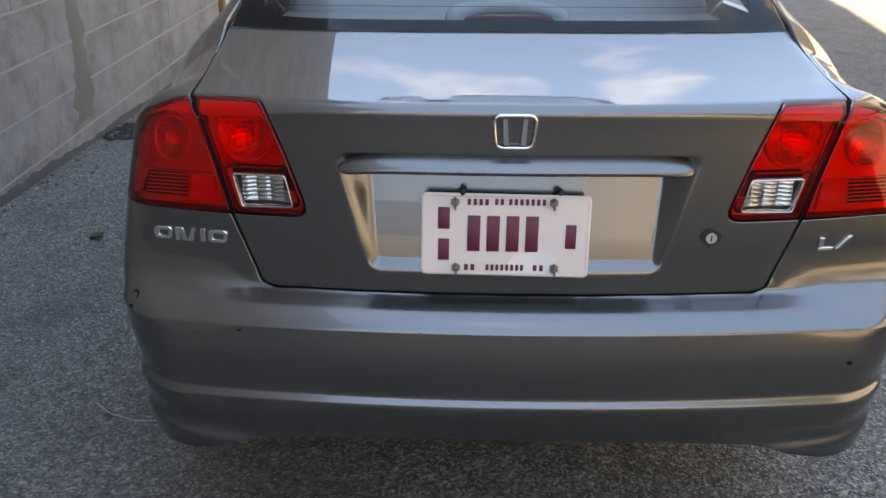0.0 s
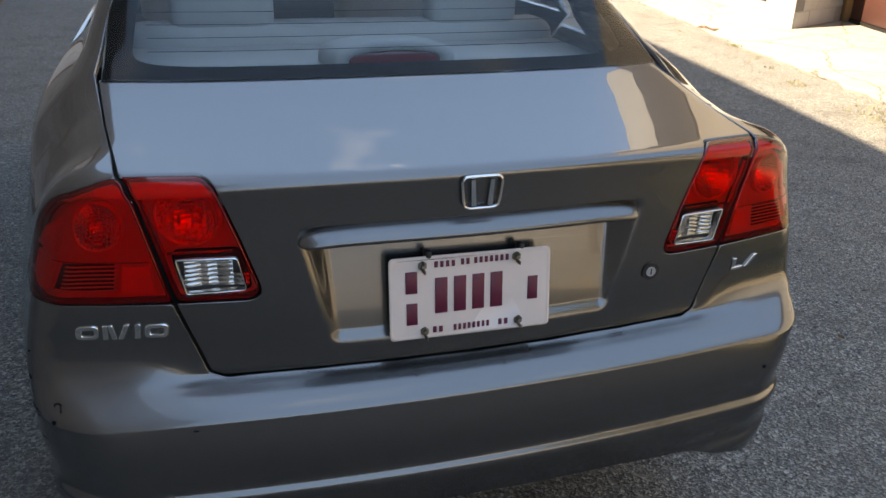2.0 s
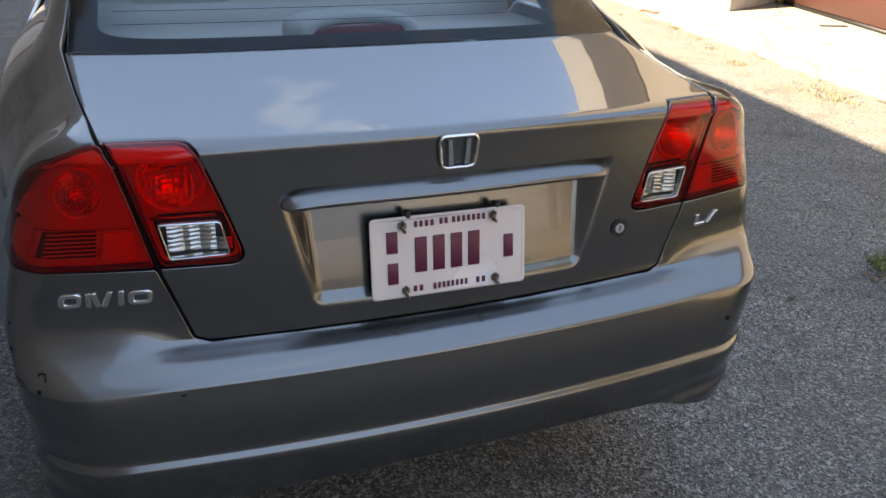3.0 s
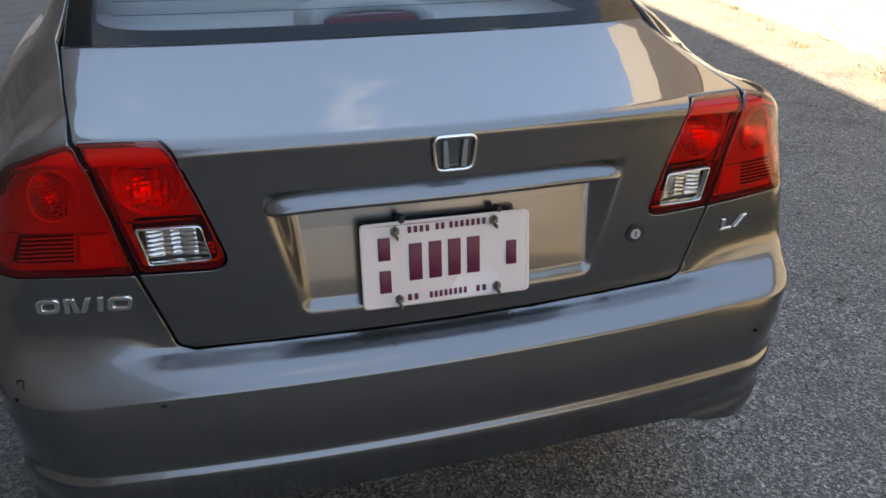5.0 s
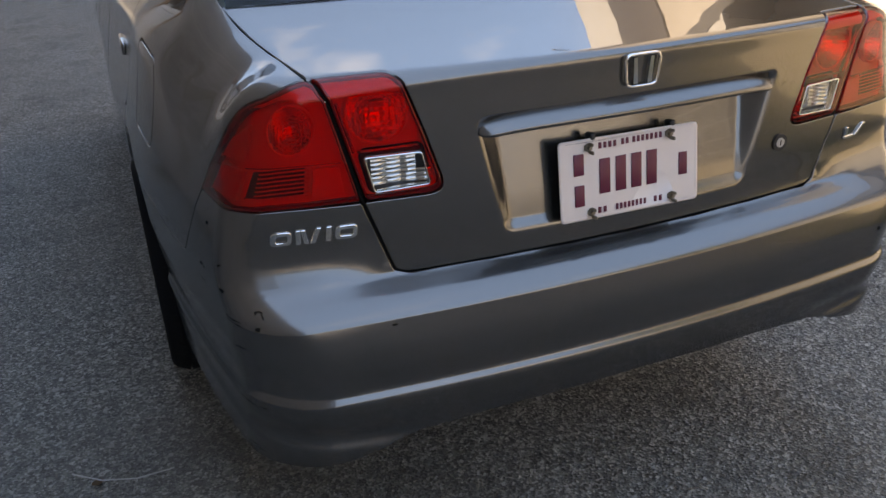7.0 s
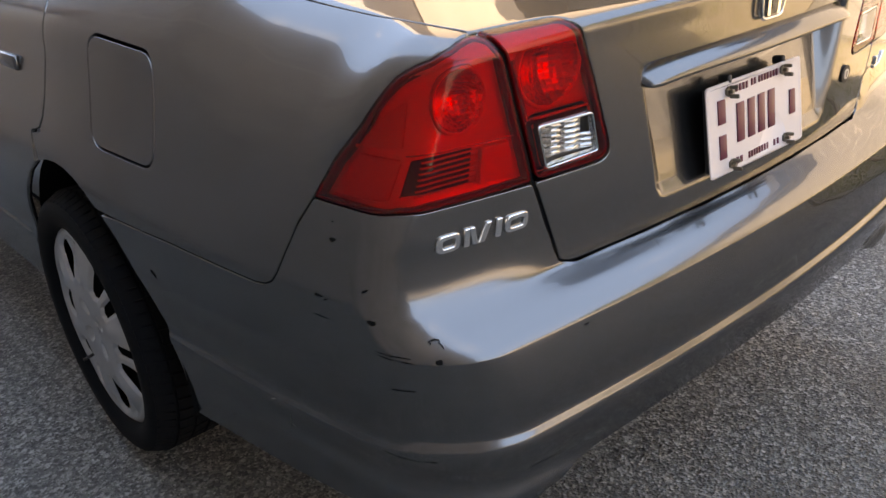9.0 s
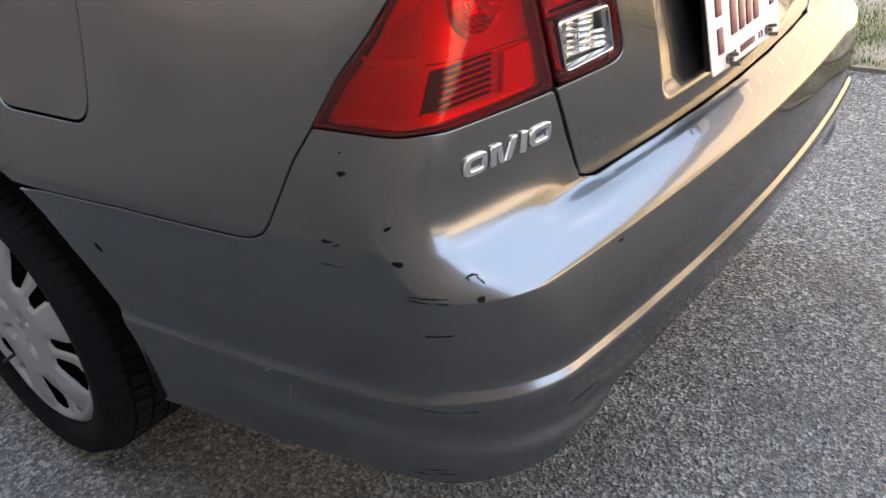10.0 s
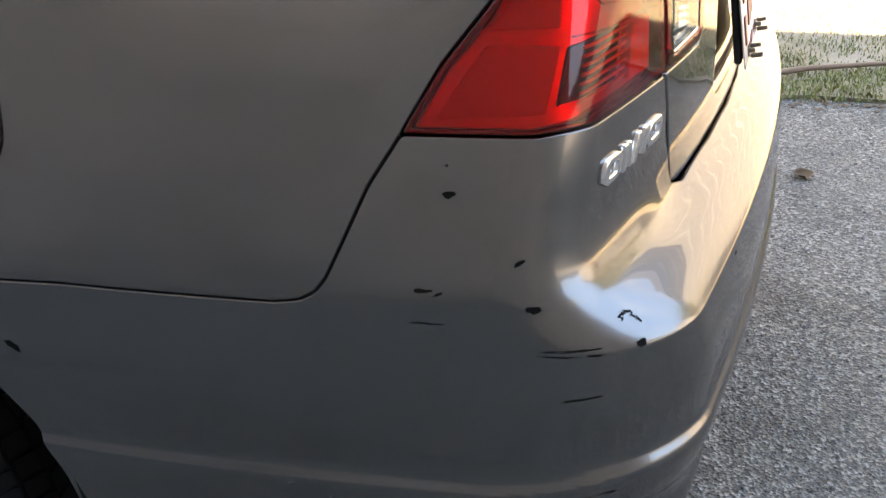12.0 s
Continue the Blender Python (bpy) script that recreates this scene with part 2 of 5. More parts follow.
DIRT = stony("dark splashed dirt", (0.055, 0.05, 0.044), (0.11, 0.10, 0.088), 12.0, 0.95, 90.0, 0.004, (0.05, 0.045, 0.04))
STREAK = stony("brown-grey plaster smear", (0.14, 0.128, 0.108), (0.20, 0.185, 0.16), 9.0, 0.9, 80.0, 0.004, (0.13, 0.11, 0.09))
WOOD = plain("raw timber post", (0.27, 0.15, 0.065), 0.7, 0, 0.3, 20.0, 0.002)
OLDWOOD = plain("weathered brown board", (0.19, 0.12, 0.08), 0.8, 0, 0.3, 25.0, 0.002)
DOORPAINT = plain("brown-red garage door paint", (0.085, 0.034, 0.027), 0.5, 0, 0.1, 20.0)
WHITEPAINT = plain("white door paint", (0.45, 0.45, 0.44), 0.5, 0, 0.06, 10.0)
TAN = stony("tan brick wall", (0.34, 0.30, 0.25), (0.44, 0.40, 0.34), 7.0, 0.9, 60.0)
BAND_BROWN = plain("dark brown reflected band", (0.07, 0.06, 0.052), 0.8, 0, 0.3, 15.0)
ROOFING = plain("dark roof shingle", (0.07, 0.065, 0.06), 0.9, 0, 0.3, 20.0)
BARK = plain("tree bark", (0.12, 0.09, 0.065), 0.9, 0, 0.4, 25.0, 0.01)
LEAF = blades_mat("yellow-green leaves", [(0.0, (0.06, 0.10, 0.02)), (0.6, (0.14, 0.16, 0.03)), (1.0, (0.30, 0.26, 0.05))])

# ---- mesh tools ----
def mesh_of(name, verts, faces, mat, smooth=True):
    me = bpy.data.meshes.new(name)
    me.from_pydata([tuple(map(float, v)) for v in verts], [], faces)
    me.materials.append(mat)
    me.polygons.foreach_set("use_smooth", [smooth] * len(me.polygons))
    me.update()
    return me


def place(name, me, parent=None, label="", m=None):
    ob = new(name, me)
    if parent:
        ob.parent = parent
    if m is not None:
        ob.matrix_local = m
    if label:
        ob["label"] = label
    return ob


def part(name, bm, mat, parent=None, label="", smooth=True, m=None):
    me = bpy.data.meshes.new(name)
    bmesh.ops.recalc_face_normals(bm, faces=bm.faces)
    bm.to_mesh(me)
    bm.free()
    me.materials.append(mat)
    me.polygons.foreach_set("use_smooth", [smooth] * len(me.polygons))
    return place(name, me, parent, label, m)


def box_bm(lo, hi, bevel=0.0, seg=2, bm=None):
    bm = bm or bmesh.new()
    made = bmesh.ops.create_cube(bm, size=1.0)["verts"]
    for v in made:
        v.co = Vector([lo[i] + (v.co[i] + 0.5) * (hi[i] - lo[i]) for i in range(3)])
    if bevel:
        edges = list({e for v in made for e in v.link_edges})
        bmesh.ops.bevel(bm, geom=edges, offset=bevel, segments=seg, profile=0.5, affect="EDGES")
    return bm


def cyl_bm(a, b, r, seg=16, r2=None, bm=None):
    bm = bm or bmesh.new()
    a, b = Vector(a), Vector(b)
    turn = (b - a).to_track_quat("Z", "Y").to_matrix().to_4x4()
    bmesh.ops.create_cone(bm, cap_ends=True, segments=seg, radius1=r, radius2=r if r2 is None else r2, depth=(b - a).length,
                          matrix=Matrix.Translation((a + b) / 2) @ turn)
    return bm


def tube(points, r, seg=8, closed=False):
    """A round tube along points."""
    pts = [Vector(p) for p in points]
    n = len(pts)
    verts, faces = [], []
    for i, p in enumerate(pts):
        t = (pts[(i + 1) % n if closed else min(i + 1, n - 1)] - pts[(i - 1) % n if closed else max(i - 1, 0)]).normalized()
        up = Vector((0, 0, 1)) if abs(t.z) < 0.9 else Vector((0, 1, 0))
        a = t.cross(up).normalized()
        b = a.cross(t)
        rr = r[i] if hasattr(r, "__len__") else r
        verts += [p + rr * (math.cos(k * 2 * math.pi / seg) * a + math.sin(k * 2 * math.pi / seg) * b) for k in range(seg)]
    for i in range(n if closed else n - 1):
        j = (i + 1) % n
        faces += [(i * seg + k, i * seg + (k + 1) % seg, j * seg + (k + 1) % seg, j * seg + k) for k in range(seg)]
    if not closed:
        faces += [tuple(range(seg)), tuple(range((n - 1) * seg, n * seg))]
    return verts, faces

# ---- the car's shape ----
from mathutils import geometry


def smooth_table(zs, vs):
    """A smooth curve through a table (monotone cubic)."""
    z, v = np.array(zs, float), np.array(vs, float)
    h, d = np.diff(z), np.diff(v) / np.diff(z)
    m = np.empty_like(v)
    m[0], m[-1] = d[0], d[-1]
    for i in range(1, len(z) - 1):
        m[i] = 0 if d[i - 1] * d[i] <= 0 else 3 * (h[i - 1] + h[i]) / ((2 * h[i] + h[i - 1]) / d[i - 1] + (h[i] + 2 * h[i - 1]) / d[i])
    def f(q):
        q = np.clip(q, z[0], z[-1])
        i = np.clip(np.searchsorted(z, q) - 1, 0, len(z) - 2)
        t = (q - z[i]) / h[i]
        return (v[i] * (1 + 2 * t) * (1 - t) ** 2 + m[i] * h[i] * t * (1 - t) ** 2 + v[i + 1] * t * t * (3 - 2 * t) + m[i + 1] * h[i] * t * t * (t - 1))
    return f

rear_profile = smooth_table(
    (0.20, 0.26, 0.32, 0.36, 0.40, 0.44, 0.465, 0.476, 0.484, 0.490, 0.4965, 0.502, 0.509, 0.52, 0.56, 0.595, 0.62, 0.64, 0.65, 0.66, 0.67, 0.68, 0.69, 0.702, 0.725, 0.76, 0.80, 0.93, 1.00, 1.06, 1.10),
    (0.060, 0.020, -0.024, -0.038, -0.048, -0.060, -0.0665, -0.0692, -0.0700, -0.0692, -0.0660, -0.0632, -0.0622, -0.0630, -0.0668, -0.0664, -0.0628, -0.0605, -0.0545, -0.0455, -0.0345, -0.0225, -0.0115, -0.0015, 0.0068, 0.0078, 0.005, 0.003, 0.001, -0.002, -0.002))
shelf_profile = smooth_table((0.20, 0.63, 0.65, 0.66, 0.67, 0.68, 0.69, 0.702, 0.715, 0.735, 1.10), (0.0, 0.0, -0.0015, -0.0015, 0.0005, 0.0075, 0.0158, 0.0085, 0.0040, 0.0, 0.0))
lid_profile = smooth_table((0.60, 0.72, 0.80, 0.93, 1.00, 1.06, 1.10), (0.010, 0.0085, 0.005, 0.003, 0.001, -0.002, -0.002))
rear_crown = smooth_table((0.20, 0.64, 0.69, 1.10), (0.10, 0.10, 0.145, 0.15))
side_profile = smooth_table(
    (0.20, 0.26, 0.34, 0.42, 0.455, 0.474, 0.482, 0.488, 0.4945, 0.500, 0.507, 0.53, 0.60, 0.69, 0.794, 0.843, 0.93, 1.0, 1.10, 1.3),
    (0.828, 0.846, 0.857, 0.862, 0.8650, 0.8668, 0.8673, 0.8668, 0.8643, 0.8626, 0.8620, 0.8645, 0.8750, 0.875, 0.858, 0.846, 0.826, 0.812, 0.785, 0.73))
corner_radius = smooth_table((0.20, 0.58, 0.66, 0.70, 0.82, 0.95, 1.1), (0.13, 0.12, 0.085, 0.05, 0.05, 0.075, 0.09))

deck_height = smooth_table((-0.1, 0.0, 0.1, 0.2, 0.35, 0.5, 0.6, 0.8, 1.2, 2.9, 3.2, 3.7, 4.1, 4.4), (1.040, 1.0467, 1.0522, 1.0590, 1.0742, 1.0958, 1.114, 1.125, 1.13, 1.06, 1.02, 0.93, 0.83, 0.68))


def ease(t):
    t = np.clip(t, 0, 1)
    return t * t * (3 - 2 * t)


def rounded(a, b, r):
    """The greater of two distances, with their edge rounded to radius r."""
    a1, b1 = a + r, b + r
    return np.minimum(np.maximum(a1, b1), 0) + np.hypot(np.maximum(a1, 0), np.maximum(b1, 0)) - r

def skin(x, y, z, profile=rear_profile):
    """Below zero inside the car's lower body, zero on its skin."""
    ax = np.abs(x)
    lip = 0.384 + 0.10 * (ax - 0.45)
    spat = 0.009 * ease((ax - 0.40) / 0.16) * (ease((lip - z) / 0.030) - 0.35 * np.exp(-((z - lip - 0.014) / 0.018) ** 2))
    back = profile(z) + rear_crown(z) * ax ** 2 - spat - y
    if profile is rear_profile:
        back = back + shelf_profile(z) * ease((0.62 - ax) / 0.16)
    low = z + 0.021 * ease((y - 0.02) / 0.16) * ease((0.58 - z) / 0.06)
    side = ax - (side_profile(low) - 0.10 * np.clip(1.1 - y, 0, 3) ** 2 + 0.018 * ease((y - 1.15) / 1.1) + 0.5 * spat * ease((0.62 - y) / 0.3))
    wall = rounded(back, side, corner_radius(z))
    deck = z - (deck_height(y) - 0.004 * ax ** 2 - 0.022 * ax ** 4 - 1.3 * np.clip(ax - 0.60, 0, 1) ** 2 * ease((y - 0.12) / 0.15) * ease((0.62 - y) / 0.2) + 0.0012 * np.exp(-np.clip(y, 0, 9) / 0.04))
    edge = 0.014 + 0.12 * ease((y + 0.02) / 0.30)
    nose = y - (4.33 - 0.22 * ax ** 2)
    return rounded(rounded(wall, deck, edge), nose, 0.10)


def recess(x, z):
    """How deep the hollow for the number plate lies under the lid's face; its floor leans back towards the top."""
    ax = np.abs(x)
    half = 0.274 + (z - 0.737) * 0.24
    floor = 0.008 + 0.040 * np.clip((z - 0.737) / 0.19, 0, 1.1)
    wide = 0.018 + 0.75 * floor
    u = 1 - np.hypot(np.clip(1 - (half - ax) / wide, 0, 9), np.clip(1 - (z - 0.730) / 0.027, 0, 9))
    u = np.clip(u, 0, 1)
    return floor * (0.25 * u + 0.75 * ease(u)) * ease((0.962 - z) / 0.024)


def lid_skin(x, y, z):
    ding = 0.0007 * np.exp(-((x + 0.144) / 0.013) ** 2 - ((y - 0.050) / 0.011) ** 2)
    return skin(x, y - np.where(y < 0.2, recess(x, z), 0), z, lid_profile) + ding * (z > 1.0)


def smooth_lid(x, y, z):
    return skin(x, y, z, lid_profile)


def cabin(x, y, z):
    """The upper body with its windows."""
    ax = np.abs(x)
    back = (0.530 + (z - 1.108) * 1.95 + 0.02 * ax ** 2 + 0.16 * ax ** 4 - y) * 0.55
    side = (ax - (0.735 - 0.44 * (z - 1.05) - 0.05 * np.clip(1.3 - y, 0, 3) ** 2)) * 0.91
    front = (y - (3.35 - (z - 1.0) * 1.9 - 0.2 * ax ** 2)) * 0.5
    top = z - (1.436 - 0.035 * (y - 1.9) ** 2 - 0.05 * ax ** 2)
    return rounded(rounded(rounded(rounded(back, side, 0.05), front, 0.08), top, 0.09), 1.03 - z, 0.01)


def full_skin(x, y, z):
    a, b = -skin(x, y, z), -cabin(x, y, z)
    return -rounded(a, b, 0.045)



def settle(p, f):
    """Moves places onto the skin f, straight along its slope."""
    p = np.array(p, float)
    e = 0.0008
    for _ in range(5):
        x, y, z = p.T
        n = np.stack((f(x + e, y, z) - f(x - e, y, z), f(x, y + e, z) - f(x, y - e, z), f(x, y, z + e) - f(x, y, z - e)), -1) / (2 * e)
        up = ease((n[:, 2:] / np.maximum(np.linalg.norm(n, axis=-1, keepdims=True), 1e-9) - 0.5) / 0.4)
        way = up * ((0.0, 0.0, 1.0) / np.maximum(n[:, 2:], 0.2)) + (1 - up) * n / np.maximum((n * n).sum(-1), 0.2)[:, None]
        p = p - way * f(x, y, z)[:, None]
    return p


class Wrap:
    """Lays a flat sheet (s along the tail and round the corner to the flank, v up and over the top) on the skin."""
    def __init__(self, px, f=None): 
        self.px, self.py, self.rr, self.z0, self.f = px, 0.42, 0.35, 0.90, f or skin
        self.base = smooth_lid if self.f is lid_skin else self.f

    def ray(self, s, v):
        s, v = np.asarray(s, float), np.asarray(v, float)
        a, g = np.abs(s), np.sign(s) + (s == 0)
        ang = np.clip((a - self.px) / self.rr, 0, math.pi / 2)
        far = np.clip(a - self.px - self.rr * math.pi / 2, 0, 9)
        ox, oy, oz = np.minimum(a, self.px), self.py + far, np.minimum(v, self.z0)
        psi = np.clip(v - self.z0, 0, 9) / 0.25
        dx, dy, dz = np.sin(ang) * np.cos(psi), -np.cos(ang) * np.cos(psi), np.sin(psi)
        return g * ox, oy, oz, g * dx, dy, dz

    def at(self, s, v, lift=0.0):
        ox, oy, oz, dx, dy, dz = self.ray(s, v)
        lo, hi = np.zeros_like(ox), np.full_like(ox, 1.2)
        for _ in range(36):
            mid = (lo + hi) / 2
            out = self.f(ox + mid * dx, oy + mid * dy, oz + mid * dz) > 0
            hi, lo = np.where(out, mid, hi), np.where(out, lo, mid)
        p = np.stack((ox + lo * dx, oy + lo * dy, oz + lo * dz), -1)
        return p + np.asarray(lift)[..., None] * self.normal(p) if np.any(lift) else p

    def normal(self, p):
        x, y, z = p[..., 0], p[..., 1], p[..., 2]
        e = 0.0008
        n = np.stack((self.f(x + e, y, z) - self.f(x - e, y, z), self.f(x, y + e, z) - self.f(x, y - e, z), self.f(x, y, z + e) - self.f(x, y, z - e)), -1)
        return n / np.maximum(np.linalg.norm(n, axis=-1, keepdims=True), 1e-9)

    def back(self, p):
        """The sheet's (s, v) of a place on the skin."""
        x, y, z = p
        ax, side = abs(x), -1 if x < 0 else 1
        if ax <= self.px:
            a, h = ax, self.py - y
        elif y > self.py:
            a, h = self.px + self.rr * math.pi / 2 + y - self.py, ax - self.px
        else:
            ang = math.atan2(ax - self.px, self.py - y)
            a, h = self.px + self.rr * ang, math.hypot(ax - self.px, self.py - y)
        return side * a, z if z <= self.z0 else self.z0 + 0.25 * math.atan2(z - self.z0, h)


class Cast(Wrap):
    """The same, by parallel rays: along y from behind ('back'), along y from the front, or down from above."""
    def __init__(self, how, f):
        self.how, self.f, self.base = how, f, f


    def ray(self, s, v):
        s, v = np.asarray(s, float), np.asarray(v, float)
        o, l = np.zeros_like(s), np.ones_like(s)
        if self.how == "back":
            return s, o + 1.6, v, o, -l, o
        if self.how == "front":
            return s, o + 2.6, v, o, l, o
        return s, v, o + 0.55, o, o, l


    def back(self, p):
        return (p[0], p[1]) if self.how == "top" else (p[0], p[2])


def round_corners(poly, r):
    """Rounds every corner of a closed flat outline; r: one radius or one for each corner."""
    out, n = [], len(poly)
    for i in range(n):
        rad = r[i] if hasattr(r, "__len__") else r
        p, a, b = (np.array(poly[k % n]) for k in (i, i - 1, i + 1))
        la, lb = np.linalg.norm(a - p), np.linalg.norm(b - p)
        if rad <= 0 or la < 1e-6 or lb < 1e-6:
            out.append(tuple(p))
            continue
        q1, q2 = p + (a - p) / la * min(rad, la * 0.48), p + (b - p) / lb * min(rad, lb * 0.48)
        out += [tuple(q1 * (1 - t) ** 2 + 2 * p * t * (1 - t) + q2 * t * t) for t in np.linspace(0, 1, 6)]
    return out


def dense(poly, step):
    out = []
    for i, p in enumerate(poly):
        q = poly[(i + 1) % len(poly)]
        n = max(1, int(math.ceil(math.dist(p, q) / step)))
        out += [tuple(a + (b - a) * k / n for a, b in zip(p, q)) for k in range(n)]
    return np.array(out)


def area2(poly):
    x, y = poly[:, 0], poly[:, 1]
    return float(np.sum(x * np.roll(y, -1) - y * np.roll(x, -1)))


def shrunk(poly, d):
    """A closed outline (anticlockwise) moved inwards by d."""
    e1, e2 = poly - np.roll(poly, 1, 0), np.roll(poly, -1, 0) - poly
    nrm = lambda e: np.stack((-e[:, 1], e[:, 0]), 1) / np.maximum(np.linalg.norm(e, axis=1, keepdims=True), 1e-9)
    n = nrm(e1) + nrm(e2)
    n /= np.maximum(np.linalg.norm(n, axis=1, keepdims=True), 0.5)
    return poly + d * n


def inside(poly, pts):
    x, y = pts[:, 0], pts[:, 1]
    hit = np.zeros(len(pts), bool)
    for (ax, ay), (bx, by) in zip(poly, np.roll(poly, -1, 0)):
        if ay != by:
            hit ^= ((ay > y) != (by > y)) & (x < (bx - ax) * (y - ay) / (by - ay) + ax)
    return hit


def off_edge(poly, pts):
    d = np.full(len(pts), 9.0)
    for a, b in zip(poly, np.roll(poly, -1, 0)):
        ab = b - a
        t = np.clip(((pts - a) @ ab) / max(ab @ ab, 1e-12), 0, 1)
        d = np.minimum(d, np.linalg.norm(pts - a - t[:, None] * ab, axis=1))
    return d


FINE = np.unique(np.round(np.concatenate((np.arange(0.18, 1.7, 0.02), np.arange(0.64, 0.664, 0.004), np.arange(0.664, 0.702, 0.002), np.arange(0.466, 0.512, 0.004), np.arange(0.36, 0.43, 0.005), np.arange(0.966, 1.012, 0.003))), 4))


def sheet(name, wrap, outline, mat, parent=None, label="", gap=0.0016, step=0.02, lift=0.0, depth=0.012, corner=0.0, holes=(), vs=None, flat=False):
    """A pressed panel: an outline (places near the skin, or flat sheet coordinates) filled on the skin, with rolled edges."""
    def loop(pts):
        if flat:
            q = dense(round_corners(pts, corner), step * 0.6)
        else:
            q = np.array([wrap.back(p) for p in settle(dense(round_corners(pts, corner), step * 0.6), wrap.base)])
        return q if area2(q) > 0 else q[::-1]
    rim = shrunk(loop(outline), gap)
    top = shrunk(rim, 0.0016)
    cuts = [(lambda c: (shrunk(c, -gap), shrunk(c, -gap - 0.0016)))(loop(h)) for h in holes]
    lo, hi = top.min(0), top.max(0)
    ss = np.arange(lo[0] + step / 2, hi[0], step)
    vv = (FINE if vs is None else vs)
    vv = vv[(vv > lo[1]) & (vv < hi[1])]
    g = np.stack(np.meshgrid(ss, vv), -1).reshape(-1, 2)
    keep = inside(top, g) & (off_edge(top, g) > step * 0.25)
    for _, c in cuts:
        keep &= ~inside(c, g) & (off_edge(c, g) > step * 0.25)
    loops = [top] + [c[::-1] for _, c in cuts]
    rims = [rim] + [r[::-1] for r, _ in cuts]
    flat_pts, edges, start = [], [], 0
    for q in loops:
        edges += [(start + i, start + (i + 1) % len(q)) for i in range(len(q))]
        start += len(q)
        flat_pts.append(q)
    all2 = np.concatenate(flat_pts + [g[keep]])
    v2, _, f2, *_ = geometry.delaunay_2d_cdt([Vector(p) for p in all2], edges, [], 0, 1e-7)
    v2 = np.array([tuple(v) for v in v2])
    tri = np.array([f for f in f2 if len(f) == 3])
    mid = v2[tri].mean(1)
    ok = inside(top, mid)
    for _, c in cuts:
        ok &= ~inside(c, mid)
    tri = tri[ok]
    pos = wrap.at(v2[:, 0], v2[:, 1])
    nor = wrap.normal(pos)
    pos = pos + lift * nor
    verts, norms, faces = [pos], [nor], []
    a, b, c = pos[tri[:, 0]], pos[tri[:, 1]], pos[tri[:, 2]]
    turn = np.einsum("ij,ij->i", np.cross(b - a, c - a), nor[tri[:, 0]]) < 0
    faces += [tuple(t[::-1]) if k else tuple(t) for t, k in zip(tri.tolist(), turn)]
    base = len(pos)
    for q, r in zip(loops, rims):
        n = len(q)
        pa, pb = wrap.at(q[:, 0], q[:, 1]), wrap.at(r[:, 0], r[:, 1])
        na, nb = wrap.normal(pa), wrap.normal(pb)
        out = pb - pa
        out /= np.maximum(np.linalg.norm(out, axis=1, keepdims=True), 1e-9)
        ring = [(pa + lift * na, na), (pb + (lift - 0.0014) * nb, nb * 0.6 + out), (pb + (lift - depth) * nb, out)]
        for p, m in ring:
            verts.append(p)
            norms.append(m / np.linalg.norm(m, axis=1, keepdims=True))
        for k in range(2):
            for i in range(n):
                j = (i + 1) % n
                f = (base + k * n + i, base + k * n + j, base + (k + 1) * n + j, base + (k + 1) * n + i)
                faces.append(f[::-1] if flip_ring(ring[0][0][i], ring[0][0][j], ring[1][0][i], ring[1][1][i]) else f)
        base += 3 * n
    me = mesh_of(name, np.concatenate(verts), faces, mat)
    me.normals_split_custom_set_from_vertices([tuple(n) for n in np.concatenate(norms)])
    return place(name, me, parent, label)


def flip_ring(a, b, c, n):
    return float(np.dot(np.cross(b - a, c - a), n)) < 0


# ---- ground and buildings ----
def ground_height(x, y):
    return 0.006 * noise.noise((x * 0.5, y * 0.5, 0.0)) - 0.004


def make_ground():
    xs = np.unique(np.concatenate((np.linspace(-400, -20, 8), np.linspace(-20, 24, 90), np.linspace(24, 400, 8))))
    ys = np.unique(np.concatenate((np.linspace(-400, -16, 8), np.linspace(-16, 26, 86), np.linspace(26, 400, 8))))
    verts = [(x, y, ground_height(x, y) if abs(x) < 20 and abs(y) < 24 else -0.004) for y in ys for x in xs]
    n = len(xs)
    faces = [(j * n + i, j * n + i + 1, (j + 1) * n + i + 1, (j + 1) * n + i) for j in range(len(ys) - 1) for i in range(n - 1)]
    ob = place("ground", mesh_of("ground", verts, faces, ASPHALT))
    tagged(ob, "worn grey asphalt alley with pale loose aggregate", "ground", kind="structure")


make_ground()


def slab(name, outline, z0, z1, mat, label, category, uneven=0.02):
    """A thin ground slab with a slightly ragged rim."""
    rng = random.Random(3)
    pts = [(x + rng.uniform(-uneven, uneven), y + rng.uniform(-uneven, uneven)) for x, y in dense(outline, 0.15)]
    n = len(pts)
    verts = [(x, y, z0) for x, y in pts] + [(x, y, z1) for x, y in pts]
    faces = [tuple(range(n, 2 * n))] + [(i, (i + 1) % n, n + (i + 1) % n, n + i) for i in range(n)]
    bm = bmesh.new()
    vs = [bm.verts.new(v) for v in verts]
    for f in faces:
        bm.faces.new([vs[i] for i in f])
    bmesh.ops.triangulate(bm, faces=[f for f in bm.faces if len(f.verts) > 4])
    ob = part(name, bm, mat, smooth=False)
    return tagged(ob, label, category, kind="structure")


